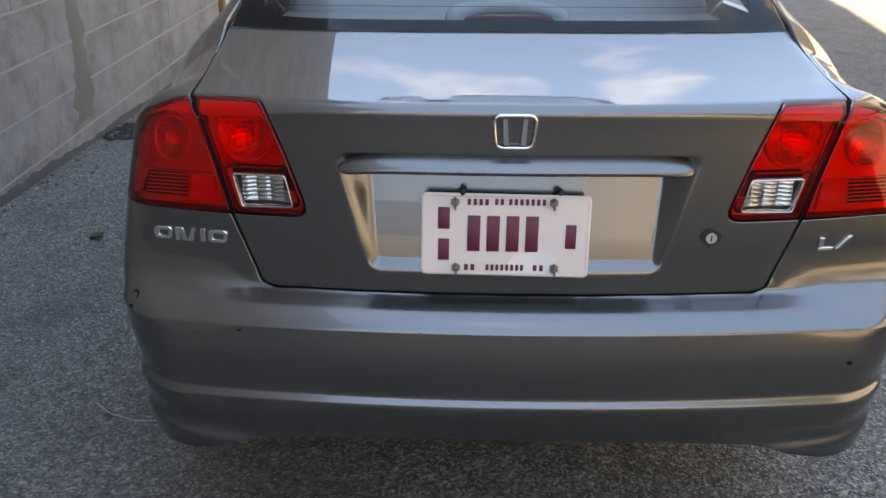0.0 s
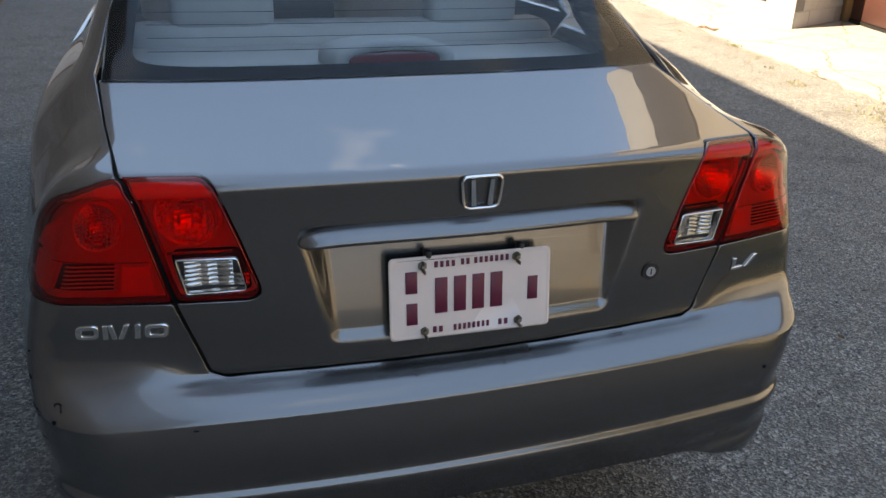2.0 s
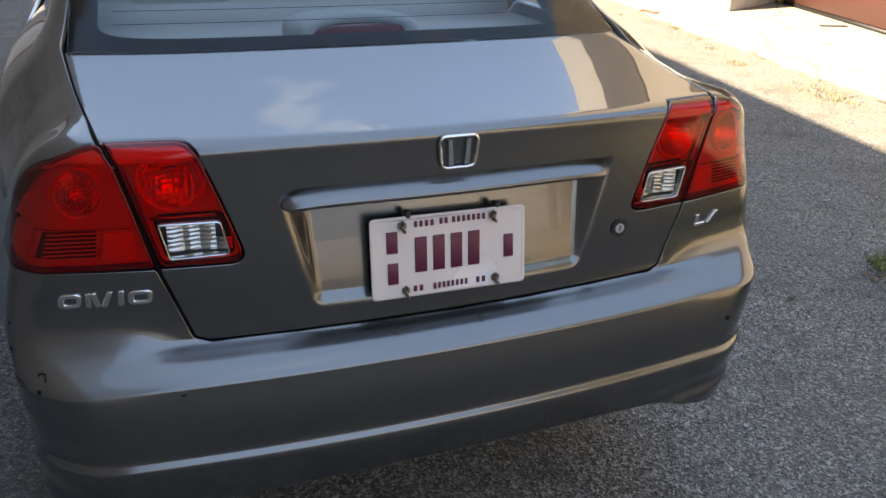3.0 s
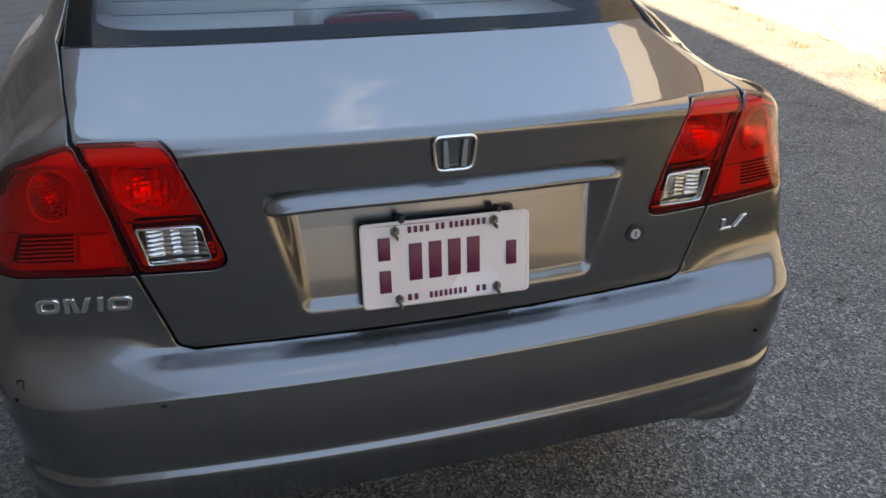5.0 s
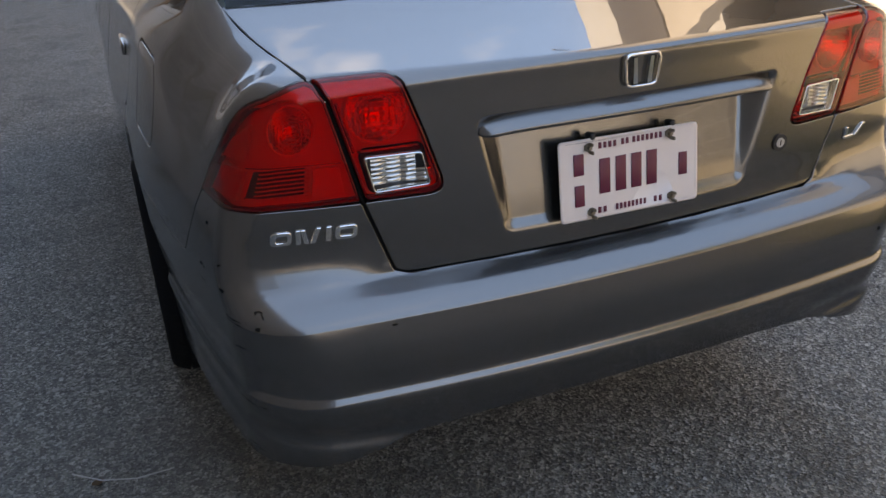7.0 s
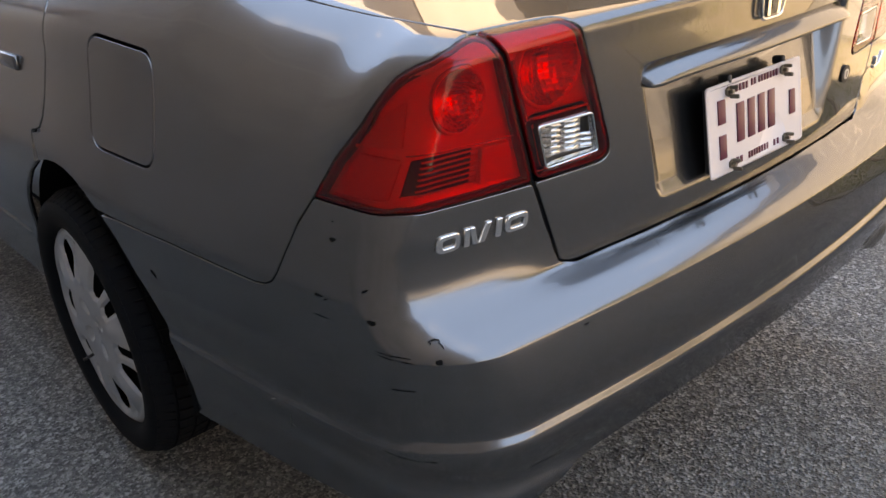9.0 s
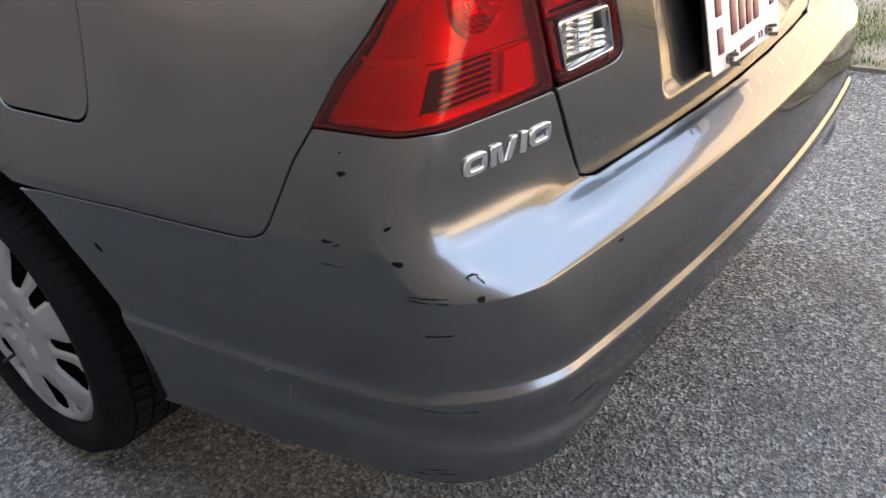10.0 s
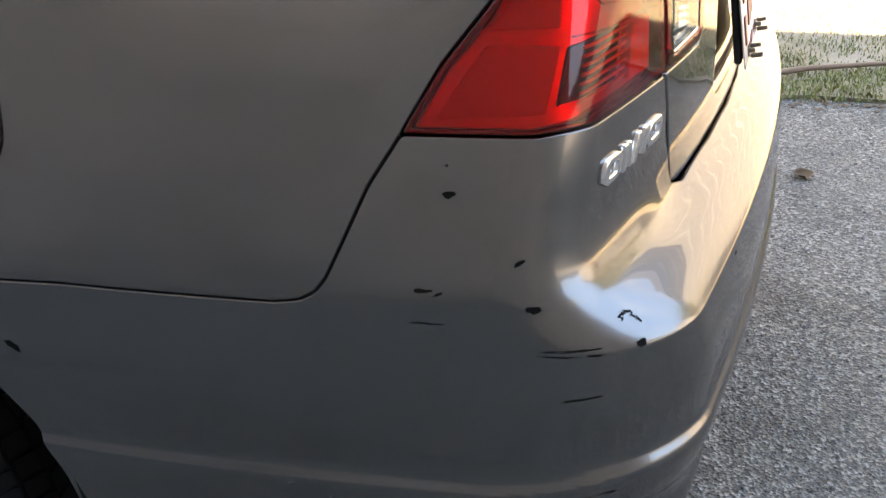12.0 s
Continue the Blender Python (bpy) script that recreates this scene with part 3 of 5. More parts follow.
slab("pavement", [(4.9, 4.0), (5.35, 6.5), (6.35, 10.6), (6.9, 16.0), (10.5, 16.0), (9.5, 10.0), (8.9, 2.0), (8.9, -1.5), (4.4, -1.5), (4.55, 1.5)], -0.03, 0.016, CONCRETE,
     "pale weathered concrete apron, cracked and stained, in front of garages", "pavement", 0.05)
slab("yard", [(2.14, -6.0), (2.12, -0.6), (2.2, 0.2), (2.36, 0.75), (2.75, 1.15), (4.35, 1.3), (4.2, -1.7), (9.0, -1.7), (9.0, -6.0)], -0.03, 0.012, SOIL,
     "dry soil strip with patchy grass beside the alley", "yard", 0.04)


def block_wall(name, p0, p1, z1, thick, mat, label, course=0.27, block=0.62, joint=0.010, parts_to=99, upright=0.0014, mortar=None, first=0.27, rise=0.0, odd=1, proud=0.004):
    """A wall of blocks with raised pale mortar beds; p0 to p1 along its visible face, on the left of that way. first: height of
    the lowest bed; rise: how much the courses climb with each metre."""
    p0, p1 = Vector((*p0, 0)), Vector((*p1, 0))
    way = (p1 - p0).normalized()
    side = Vector((-way.y, way.x, 0))
    length = (p1 - p0).length
    m = Matrix(((way.x, side.x, 0, p0.x), (way.y, side.y, 0, p0.y), (rise, 0, 1, 0), (0, 0, 0, 1)))
    mortar = mortar or MORTAR
    core = part(name, box_bm((0, -thick, -0.6), (length, -0.004, z1)), mortar, smooth=False, m=Matrix.Identity(4))
    core.data.transform(m)
    tagged(core, label, "wall", kind="structure")
    rng = random.Random(5)
    kinds = []
    for k in range(6):
        w = block - upright
        bm = box_bm((0, -0.03, 0), (w, 0.0 + rng.uniform(0, 0.002), course - joint), 0.002, 1)
        me = bpy.data.meshes.new("block")
        bm.to_mesh(me)
        bm.free()
        me.transform(Matrix(((way.x, side.x, 0, 0), (way.y, side.y, 0, 0), (rise, 0, 1, 0), (0, 0, 0, 1))))
        me.materials.append(mat)
        kinds.append((me, w))
    n, rest, beds = 0, bmesh.new(), bmesh.new()
    rows = int((z1 - first) / course) + 1
    for r in range(rows):
        x = -block / 2 if r % 2 == odd else 0.0
        z = first + (r - 1) * course + joint / 2
        box_bm((0, -0.02, z + course - joint), (length, proud, z + course), bm=beds)
        while x < length:
            a, b = max(x, 0.0), min(x + block, length)
            if b - a > 0.05:
                if n < parts_to and b - a > block - 0.01:
                    me, w = rng.choice(kinds)
                    ob = new("block", me)
                    ob.parent = core
                    ob.matrix_local = Matrix.Translation(m @ Vector((a + upright / 2, rng.uniform(-0.002, 0.002), z)))
                    n += 1
                else:
                    box_bm((a + upright / 2, -0.03, z), (b - upright / 2, rng.uniform(-0.001, 0.004), z + course - joint), bm=rest)
            x += block
    for title, bm, skin_mat in (("blocks", rest, mat), ("mortar_beds", beds, mortar)):
        bmesh.ops.transform(bm, matrix=m, verts=bm.verts)
        part(title, bm, skin_mat, core, smooth=False)["kind"] = "stuff"
    return core


# the tall block building on the driver's side
west = block_wall("wall_west", (-2.475, 6.85), (-2.15, -4.6), 3.45, 0.25, BLOCK, "grey painted concrete block wall with pale mortar joints and stains", 0.258, 0.62, 0.012, 260, 0.0012, None, 0.248, -0.0395, 0)


def wall_smear():
    """A ragged vertical smear of plaster on the block wall."""
    rng = random.Random(21)
    bm, rows = bmesh.new(), []
    for i in range(40):
        z = 0.16 + i * 0.055
        c = 3.44 + 0.10 * math.sin(z * 2.3) + rng.uniform(-0.015, 0.015)
        w = 0.13 + 0.03 * math.sin(z * 5.0 + 1) + rng.uniform(-0.03, 0.03) - (0.06 if i < 2 else 0.0)
        x = lambda y: -2.475 + (6.85 - y) * 0.325 / 11.45
        rows.append([bm.verts.new((x(y) + d, y, z)) for y, d in ((c - w, 0.0005), (c - w * 0.8, 0.0055), (c, 0.0075), (c + w * 0.8, 0.0055), (c + w, 0.0005))])
    for a, b in zip(rows, rows[1:]):
        for k in range(4):
            bm.faces.new((a[k], a[k + 1], b[k + 1], b[k]))
    ob = part("plaster_smear", bm, STREAK)
    ob.parent = west
    ob.matrix_parent_inverse = west.matrix_basis.inverted()
    ob["label"] = "brown-grey smear of plaster down the wall"


wall_smear()


def foot_dirt():
    """Splashed dirt along the foot of the block wall, with a ragged upper edge."""
    rng = random.Random(17)
    bm, rows = bmesh.new(), []
    x = lambda y: -2.475 + (6.85 - y) * 0.325 / 11.45
    for i in range(1040):
        y = -3.6 + i * 0.01
        top = 0.045 + 0.030 * noise.noise((y * 1.3, 4.0, 0.0)) + 0.016 * noise.noise((y * 9.0, 7.0, 0.0)) + rng.uniform(-0.003, 0.003)
        rows.append([bm.verts.new((x(y) + d, y, z)) for z, d in ((-0.02, 0.006), (top * 0.6, 0.0055), (top, 0.0005))])
    for a, b in zip(rows, rows[1:]):
        for k in range(2):
            bm.faces.new((a[k], a[k + 1], b[k + 1], b[k]))
    ob = part("foot_dirt", bm, DIRT)
    ob.parent = west
    ob["label"] = "dark splashed dirt along the wall foot"


foot_dirt()


def west_building():
    b = bmesh.new()
    base = [(-2.25, -6.0), (-2.30, -4.6), (-2.62, 6.9), (-2.80, 10.0), (-3.16, 16.5), (-12.0, 16.5), (-12.0, -6.0)]
    # unseen parapet heights, shaped so that the building's shade edge falls in place
    tops = [7.4, 7.8, 11.4, 12.9, 15.5, 15.5, 7.4]
    lo = [b.verts.new((x, y, 3.25)) for x, y in base]
    hi = [b.verts.new((x, y, z)) for (x, y), z in zip(base, tops)]
    bmesh.ops.triangulate(b, faces=[b.faces.new(hi)])
    b.faces.new(lo[::-1])
    for i in range(7):
        b.faces.new((lo[i], lo[(i + 1) % 7], hi[(i + 1) % 7], hi[i]))
    tagged(part("wall_upper_west", b, BLOCK, smooth=False), "grey upper wall of a long building, its rising parapet fitted to the shade edge", "wall", kind="structure")
    near = box_bm((-12.0, -4.55, -0.05), (-2.85, 6.8, 3.25))
    tagged(part("wall_west_core", near, BLOCK, smooth=False), "plain building mass behind the block wall", "wall", kind="structure")
    south = box_bm((-12.0, -6.0, -0.05), (-2.22, -4.62, 3.25))
    tagged(part("wall_west_south", south, BLOCK, smooth=False), "grey wall of the same building further back along the alley", "wall", kind="structure")
    lower = box_bm((-12.0, 11.7, -0.05), (-3.18, 16.4, 3.25))
    tagged(part("wall_west_far", lower, BLOCK, smooth=False), "grey rendered ground floor wall further along the alley", "wall", kind="structure")


west_building()


def sectional_door():
    """The white ribbed door in its brown timber frame, on the wall side of the alley."""
    door = tagged(new("garage_door"), "white ribbed roll-up garage door in a brown board frame", "garage door")
    door.matrix_world = pose(-2.52, 7.0, 0, 0, 0, 3.6)
    y0, y1, x0 = 0.14, 4.4, 0.0
    for k in range(22):
        z = 0.02 + k * 0.115
        part("slat", box_bm((x0 - 0.05, y0, z), (x0 - 0.012, y1, z + 0.108), 0.01, 2), WHITEPAINT, door)
    part("sill", box_bm((x0 - 0.06, y0 - 0.12, -0.02), (x0 + 0.06, y1 + 0.12, 0.11), 0.006, 1), OLDWOOD, door, "brown weathered timber sill")
    part("jamb", box_bm((x0 - 0.10, y0 - 0.14, 0.11), (x0 + 0.05, y0 - 0.005, 2.7), 0.006, 1), WOOD, door, "orange-brown timber jamb")
    part("jamb", box_bm((x0 - 0.10, y1 + 0.005, 0.11), (x0 + 0.05, y1 + 0.14, 2.7), 0.006, 1), WOOD, door, "orange-brown timber jamb")
    part("lintel", box_bm((x0 - 0.10, y0 - 0.14, 2.7), (x0 + 0.05, y1 + 0.14, 3.24), 0.006, 1), OLDWOOD, door)


sectional_door()


def east_garages():
    """Sunlit garages across the alley, turned about twelve degrees."""
    m, d = pose(7.62, 8.9, 0, 0, 0, -13.5), pose(8.18, 8.10, 0, 0, 0, -17.5)
    foot = [(6.86, 7.60), (7.93, 11.25), (8.65, 13.9), (14.2, 12.4), (13.2, 8.9), (8.22, 8.26)]
    bm = bmesh.new()
    lo, hi = ([bm.verts.new((x, y, z)) for x, y in foot] for z in (-0.05, 3.7))
    bm.faces.new(lo[::-1])
    bm.faces.new(hi)
    for i in range(6):
        bm.faces.new((lo[i], lo[(i + 1) % 6], hi[(i + 1) % 6], hi[i]))
    tagged(part("wall_east", bm, CREAM, smooth=False), "sunlit cream painted garage wall with a chipped foot", "wall", kind="structure")
    # bare blocks show on the pier beside the door
    pier = tagged(new("pier"), "patched block pier beside the garage door", "pier", kind="structure")
    pier.matrix_world = pose(6.86, 7.60, 0, 0, 0, 25.9)
    for r in range(10):
        for c in range(4):
            mat = (CREAM, TAN, CREAM, BLOCK, CREAM)[(r * 3 + c * 2) % 5]
            shift = 0.19 if r % 2 else 0.0
            part("block", box_bm((max(0.02, 0.05 + c * 0.38 - shift), -0.008, 0.02 + r * 0.2), (min(1.38, 0.42 + c * 0.38 - shift), 0.02, 0.21 + r * 0.2), 0.004, 1), mat, pier, smooth=False)
    hatch = part("vent_door", box_bm((-0.012, 0.95, 0.24), (0.03, 2.5, 2.1), 0.008, 1), BLACK, smooth=False, m=pose(6.86, 7.60, 0, 0, 0, -16.4))
    tagged(hatch, "dark metal hatch in the cream garage wall", "hatch")
    door = tagged(new("garage_door"), "brown-red sectional garage door with a timber jamb", "garage door")
    door.matrix_world = d
    for k in range(5):
        part("panel", box_bm((0.0, -2.9, 0.06 + k * 0.5), (0.05, -0.02, 0.55 + k * 0.5), 0.012, 2), DOORPAINT, door)
    part("seal", box_bm((-0.01, -2.9, 0.0), (0.06, -0.02, 0.058)), BLACK, door)
    part("jamb", box_bm((-0.08, -0.01, 0.0), (0.12, 0.15, 2.6), 0.006, 1), WOOD, door, "raw orange timber jamb")
    part("jamb", box_bm((-0.08, -3.05, 0.0), (0.12, -2.91, 2.6), 0.006, 1), WOOD, door, "raw orange timber jamb")
    head = part("wall_east_head", box_bm((-0.06, -3.05, 2.6), (4.5, 0.16, 3.7)), CREAM, smooth=False, m=d)
    tagged(head, "cream wall over the garage door", "wall", kind="structure")
    inner = part("wall_east_rear", box_bm((0.25, -3.05, -0.05), (4.5, 0.10, 2.6)), CREAM, smooth=False, m=d)
    tagged(inner, "plain garage volume behind the door", "wall", kind="structure")
    roof = part("roof_east", box_bm((-0.40, -6.2, 3.7), (6.2, 7.1, 3.95), 0.02, 1), ROOFING, smooth=False, m=m)
    tagged(roof, "dark eave and flat roof over the garages", "roof", kind="structure")
    # unseen masses added for the tan, brown and pale bands the deck mirrors
    upper = part("wall_east_upper", box_bm((0.35, -6.0, 3.95), (6.0, 2.05, 11.0)), TAN, smooth=False, m=m)
    tagged(upper, "tan mass over the garages, added for the deck reflection", "wall", kind="structure")
    side = part("wall_east_brown", box_bm((0.30, 2.05, 3.95), (6.0, 4.2, 10.2)), BAND_BROWN, smooth=False, m=m)
    tagged(side, "dark brown mass beside the tan one, added for the deck reflection", "wall", kind="structure")
    far = part("wall_east_pale", box_bm((0.6, 4.2, 3.95), (6.0, 7.0, 9.6)), CREAM, smooth=False, m=m)
    tagged(far, "pale mass beside the brown one, added for the deck reflection", "wall", kind="structure")
    south = part("wall_east_south", box_bm((-0.08, -5.4, -0.05), (4.5, -3.05, 3.7)), CREAM, smooth=False, m=d)
    tagged(south, "cream wall beyond the garage door", "wall", kind="structure")


east_garages()
# seen only mirrored; its southern run is added to even the plate hollow's reflection
block_wall("wall_east_yard", (7.33, -33.0), (8.95, 2.36), 6.0, 0.25, YARD_BLOCK, "sunlit cream painted block wall beside the yard", 0.30, 0.62, 0.030, 200, 0.022, PALE_MORTAR)
tagged(part("eave_east_yard", box_bm((-0.45, -33.2, 5.96), (2.0, 2.2, 6.22), 0.02, 1), ROOFING, smooth=False, m=pose(8.84, 0, 0, 0, 0, -2.62)), "dark eave over the cream block wall", "roof", kind="structure")
# unseen wall, added to close the place and mirror grey in the plate hollow
tagged(part("wall_south", box_bm((-14.0, -45.3, -0.05), (40.0, -45.0, 3.2)), BLOCK, smooth=False), "unseen grey wall far behind, added for the plate hollow reflection", "wall", kind="structure")
tagged(part("wall_north_far", box_bm((-12.0, 26.0, -0.05), (20.0, 26.3, 4.0)), BLOCK, smooth=False), "grey wall far along the alley", "wall", kind="structure")


def scatter(name, count, region, size, mat, label, category, keep=None, seed=4, flat=0.6):
    """Small stones lying on the ground, as one mesh."""
    rng = np.random.default_rng(seed)
    p = np.stack((rng.uniform(region[0], region[1], count), rng.uniform(region[2], region[3], count)), 1)
    if keep is not None:
        p = p[keep(p[:, 0], p[:, 1], rng)]
    n = len(p)
    r = size[0] + (size[1] - size[0]) * rng.random(n) ** 3
    a = rng.uniform(0, 6.28, n)
    octa = np.array([(1, 0, 0), (0, 1, 0), (-1, 0, 0), (0, -1, 0), (0.2, 0.1, 1), (0, 0, -1)], float)
    faces8 = np.array([(0, 1, 4), (1, 2, 4), (2, 3, 4), (3, 0, 4), (1, 0, 5), (2, 1, 5), (3, 2, 5), (0, 3, 5)])
    shape = octa[None] * (r[:, None, None] * rng.uniform(0.6, 1.3, (n, 6, 1)))
    ca, sa = np.cos(a)[:, None], np.sin(a)[:, None]
    x = shape[..., 0] * ca - shape[..., 1] * sa + p[:, 0:1]
    y = shape[..., 0] * sa + shape[..., 1] * ca + p[:, 1:2]
    base = np.array([ground_height(*q) for q in p])[:, None]
    z = shape[..., 2] * flat + base + r[:, None] * 0.25
    verts = np.stack((x, y, z), -1).reshape(-1, 3)
    faces = (faces8[None] + 6 * np.arange(n)[:, None, None]).reshape(-1, 3)
    ob = place(name, mesh_of(name, verts, faces.tolist(), mat, False))
    return tagged(ob, label, category, kind="stuff")


scatter("gravel", 26000, (-2.3, 2.2, -1.3, 3.2), (0.0018, 0.0065), PEBBLE, "loose grey aggregate scattered over the asphalt", "gravel",
        lambda x, y, rng: ~((np.abs(x) < 0.6) & (y > 0.5)))
scatter("gravel", 9000, (1.0, 4.6, 0.4, 7.0), (0.003, 0.009), PEBBLE, "loose grey aggregate beside the car", "gravel", None, 7)
scatter("rubble", 2600, (-2.5, -1.9, 1.6, 7.0), (0.004, 0.02), PEBBLE, "gravel and crumbs gathered along the wall foot", "gravel",
        lambda x, y, rng: x < -2.28 - 0.03 * y + 0.28 * rng.random(len(x)) ** 2, 8)
scatter("leaf_litter", 1500, (-2.45, -1.9, 3.4, 4.4), (0.008, 0.035), ROT, "dark heap of dead leaves against the wall", "leaf litter",
        lambda x, y, rng: ((x + 2.26) / 0.26) ** 2 + ((y - 3.80) / 0.22) ** 2 < 0.15 + 0.85 * rng.random(len(x)), 9, 0.45)


TRAIL = np.array([(-2.20, 3.96), (-2.24, 4.35), (-2.31, 4.74), (-2.38, 5.1), (-2.40, 5.5), (-2.44, 6.2), (-2.5, 6.9)])
scatter("leaf_litter", 5000, (-2.55, -2.0, 3.9, 7.0), (0.008, 0.026), ROT, "thin trail of dark dead leaves along the wall", "leaf litter",
        lambda x, y, rng: np.abs(x - np.interp(y, TRAIL[:, 1], TRAIL[:, 0])) < 0.022 + 0.05 * rng.random(len(x)) ** 4 * (rng.random(len(x)) < 0.3), 19, 0.35)
scatter("leaf_litter", 2600, (2.1, 4.6, -3.5, 1.1), (0.006, 0.028), LITTER, "dead brown leaves scattered over the grass edge", "leaf litter",
        lambda x, y, rng: x > 2.12 + 0.3 * rng.random(len(x)), 29, 0.35)
scatter("leaf_litter", 2400, (2.04, 2.42, -3.5, 1.0), (0.005, 0.022), LITTER, "band of dead leaves and crumbs along the grass edge", "leaf litter",
        lambda x, y, rng: np.abs(x - 2.17 - 0.10 * np.maximum(y, -0.2) - 0.04 * np.sin(y * 7)) < 0.02 + 0.11 * rng.random(len(x)) ** 2, 37, 0.4)


def blades(name, spots, height, mat, label, category, seed=2):
    """Thin bent blades, as one mesh."""
    rng = np.random.default_rng(seed)
    n = len(spots)
    h = height * rng.uniform(0.4, 1.2, n)
    a, lean = rng.uniform(0, 6.28, n), rng.uniform(0.1, 0.9, n)
    w = 0.0022 * rng.uniform(0.7, 1.6, n)
    d = np.stack((np.cos(a), np.sin(a)), 1)
    s = np.stack((-d[:, 1], d[:, 0]), 1)
    verts = np.zeros((n, 5, 3))
    for k, (t, ww) in enumerate(((0, 1), (0, -1), (0.55, 0.8), (0.55, -0.8), (1.0, 0))):
        verts[:, k, :2] = spots + d * (lean * h * t * t)[:, None] + s * (w * ww)[:, None]
        verts[:, k, 2] = h * t * (1 - 0.35 * lean * t) + 0.008
    faces = np.array([(0, 1, 3, 2)])[None] + 5 * np.arange(n)[:, None, None]
    tips = np.array([(2, 3, 4)])[None] + 5 * np.arange(n)[:, None, None]
    ob = place(name, mesh_of(name, verts.reshape(-1, 3), faces.reshape(-1, 4).tolist() + tips.reshape(-1, 3).tolist(), mat))
    return tagged(ob, label, category, kind="stuff")


def dry_tufts():
    rng = np.random.default_rng(31)
    spots = []
    for x, y, r, n in ((4.45, 3.43, 0.22, 300), (4.62, 3.75, 0.16, 110), (4.64, 4.76, 0.09, 90), (5.33, 6.62, 0.07, 90), (5.1, 5.9, 0.06, 25), (4.9, 5.4, 0.06, 25), (6.25, 5.29, 0.08, 40), (5.3, 7.7, 0.05, 30)):
        spots.append(np.array((x, y)) + rng.normal(0, r * 0.5, (n, 2)) * (1.0, 1.6))
    blades("dry_weeds", np.concatenate(spots), 0.035, DRYWEED, "dry yellow weeds in the cracks of the concrete", "weeds", 33)


def make_grass():
    rng = np.random.default_rng(11)
    p = np.stack((rng.uniform(2.1, 4.6, 170000), rng.uniform(-3.5, 1.2, 170000)), 1)
    edge = 2.16 + 0.10 * np.maximum(p[:, 1], -0.2) + 0.05 * np.sin(p[:, 1] * 7)
    near = np.clip(1.25 - (p[:, 0] - edge) / 1.0, 0.10, 1)
    lump = np.array([0.62 + 1.0 * noise.noise((x * 3.1, y * 3.1, 2.0)) for x, y in p])
    keep = (p[:, 0] > edge) & (p[:, 1] < 1.05) & (rng.random(len(p)) < near * np.clip(lump, 0, 1))
    blades("grass", p[keep], 0.030, GRASS, "short patchy grass with dead stalks beside the asphalt", "grass")


make_grass()
dry_tufts()
scatter("debris", 420, (4.6, 8.2, 1.5, 9.5), (0.004, 0.022), LITTER, "small dark bits of leaf and grit on the concrete", "debris", None, 41, 0.4)


def leaf_at(x, y, turn, size, label="curled dead brown leaf on the asphalt"):
    bm = bmesh.new()
    rows = []
    for i in range(7):
        u = i / 6
        w = 0.42 * math.sin(math.pi * min(1, u * 0.9 + 0.08)) * size
        rows.append([bm.verts.new(((u - 0.5) * size, k * w, 0.004 + 0.16 * size * (abs(k) ** 1.5 + 0.5 * (u - 0.5) ** 2))) for k in (-1, -0.5, 0, 0.5, 1)])
    for a, b in zip(rows, rows[1:]):
        for k in range(4):
            bm.faces.new((a[k], a[k + 1], b[k + 1], b[k]))
    bmesh.ops.solidify(bm, geom=bm.faces[:], thickness=0.0008)
    ob = part("leaf", bm, LITTER, m=pose(x, y, ground_height(x, y) + 0.001, 0, 0, turn))
    return tagged(ob, label, "leaf", "fallen leaves")


leaf_at(1.323, -0.145, 20, 0.075)
leaf_at(-1.71, 1.967, 60, 0.07, "pale dry leaf lying on the asphalt")
leaf_at(-1.11, 0.60, 10, 0.03, "small pale leaf scrap on the asphalt")
leaf_at(1.75, 0.86, 100, 0.03, "small pale leaf scrap on the asphalt")
leaf_at(2.6, -0.25, 130, 0.09, "dead brown leaf at the grass edge")


def twig(points, r, label):
    ob = place("twig", mesh_of("twig", *tube(points, r, 6), MORTAR if r == 0.0018 else OLDWOOD))
    tagged(ob, label, "twig")


def rag_of_bark():
    bm, rows, rng = bmesh.new(), [], random.Random(8)
    for i in range(12):
        u = i / 11
        w = 0.07 * math.sin(math.pi * (u * 0.9 + 0.05)) + rng.uniform(0, 0.02)
        rows.append([bm.verts.new((0.42 * (u - 0.5), 0.16 * math.sin(u * 6) + k * w * 0.6, 0.004 + 0.05 * (1 - k * k) + 0.02 * rng.random())) for k in (-1, -0.4, 0.4, 1)])
    for a, b in zip(rows, rows[1:]):
        for k in range(3):
            bm.faces.new((a[k], a[k + 1], b[k + 1], b[k]))
    bmesh.ops.solidify(bm, geom=bm.faces[:], thickness=0.004)
    tagged(part("bark_piece", bm, OLDWOOD, m=pose(5.74, 7.73, 0.016, 0, 0, -35) @ Matrix.Diagonal((0.62, 0.62, 0.5, 1))), "curled brown piece of bark on the concrete", "bark")
    strip = part("metal_strip", box_bm((-0.16, -0.03, 0.0), (0.16, 0.03, 0.012), 0.003, 1), BLACK, m=pose(7.27, 6.25, 0.017, 0, 0, -20))
    tagged(strip, "flat dark metal strip lying before the garage door", "metal strip")


rag_of_bark()
twig([(-1.17, 0.66, 0.004), (-1.10, 0.60, 0.006), (-1.02, 0.572, 0.005), (-0.93, 0.575, 0.004)], 0.0018, "thin pale dry stalk on the asphalt")
twig([(2.35, 0.10, 0.035), (2.5, -0.15, 0.04), (2.62, -0.45, 0.035), (2.70, -0.9, 0.03)], [0.016, 0.013, 0.010, 0.006], "bare grey twig lying in the grass")
twig([(-2.30, 6.55, 0.012), (-2.2, 6.25, 0.02), (-2.08, 5.9, 0.012)], 0.02, "broken strip of brown board by the door")


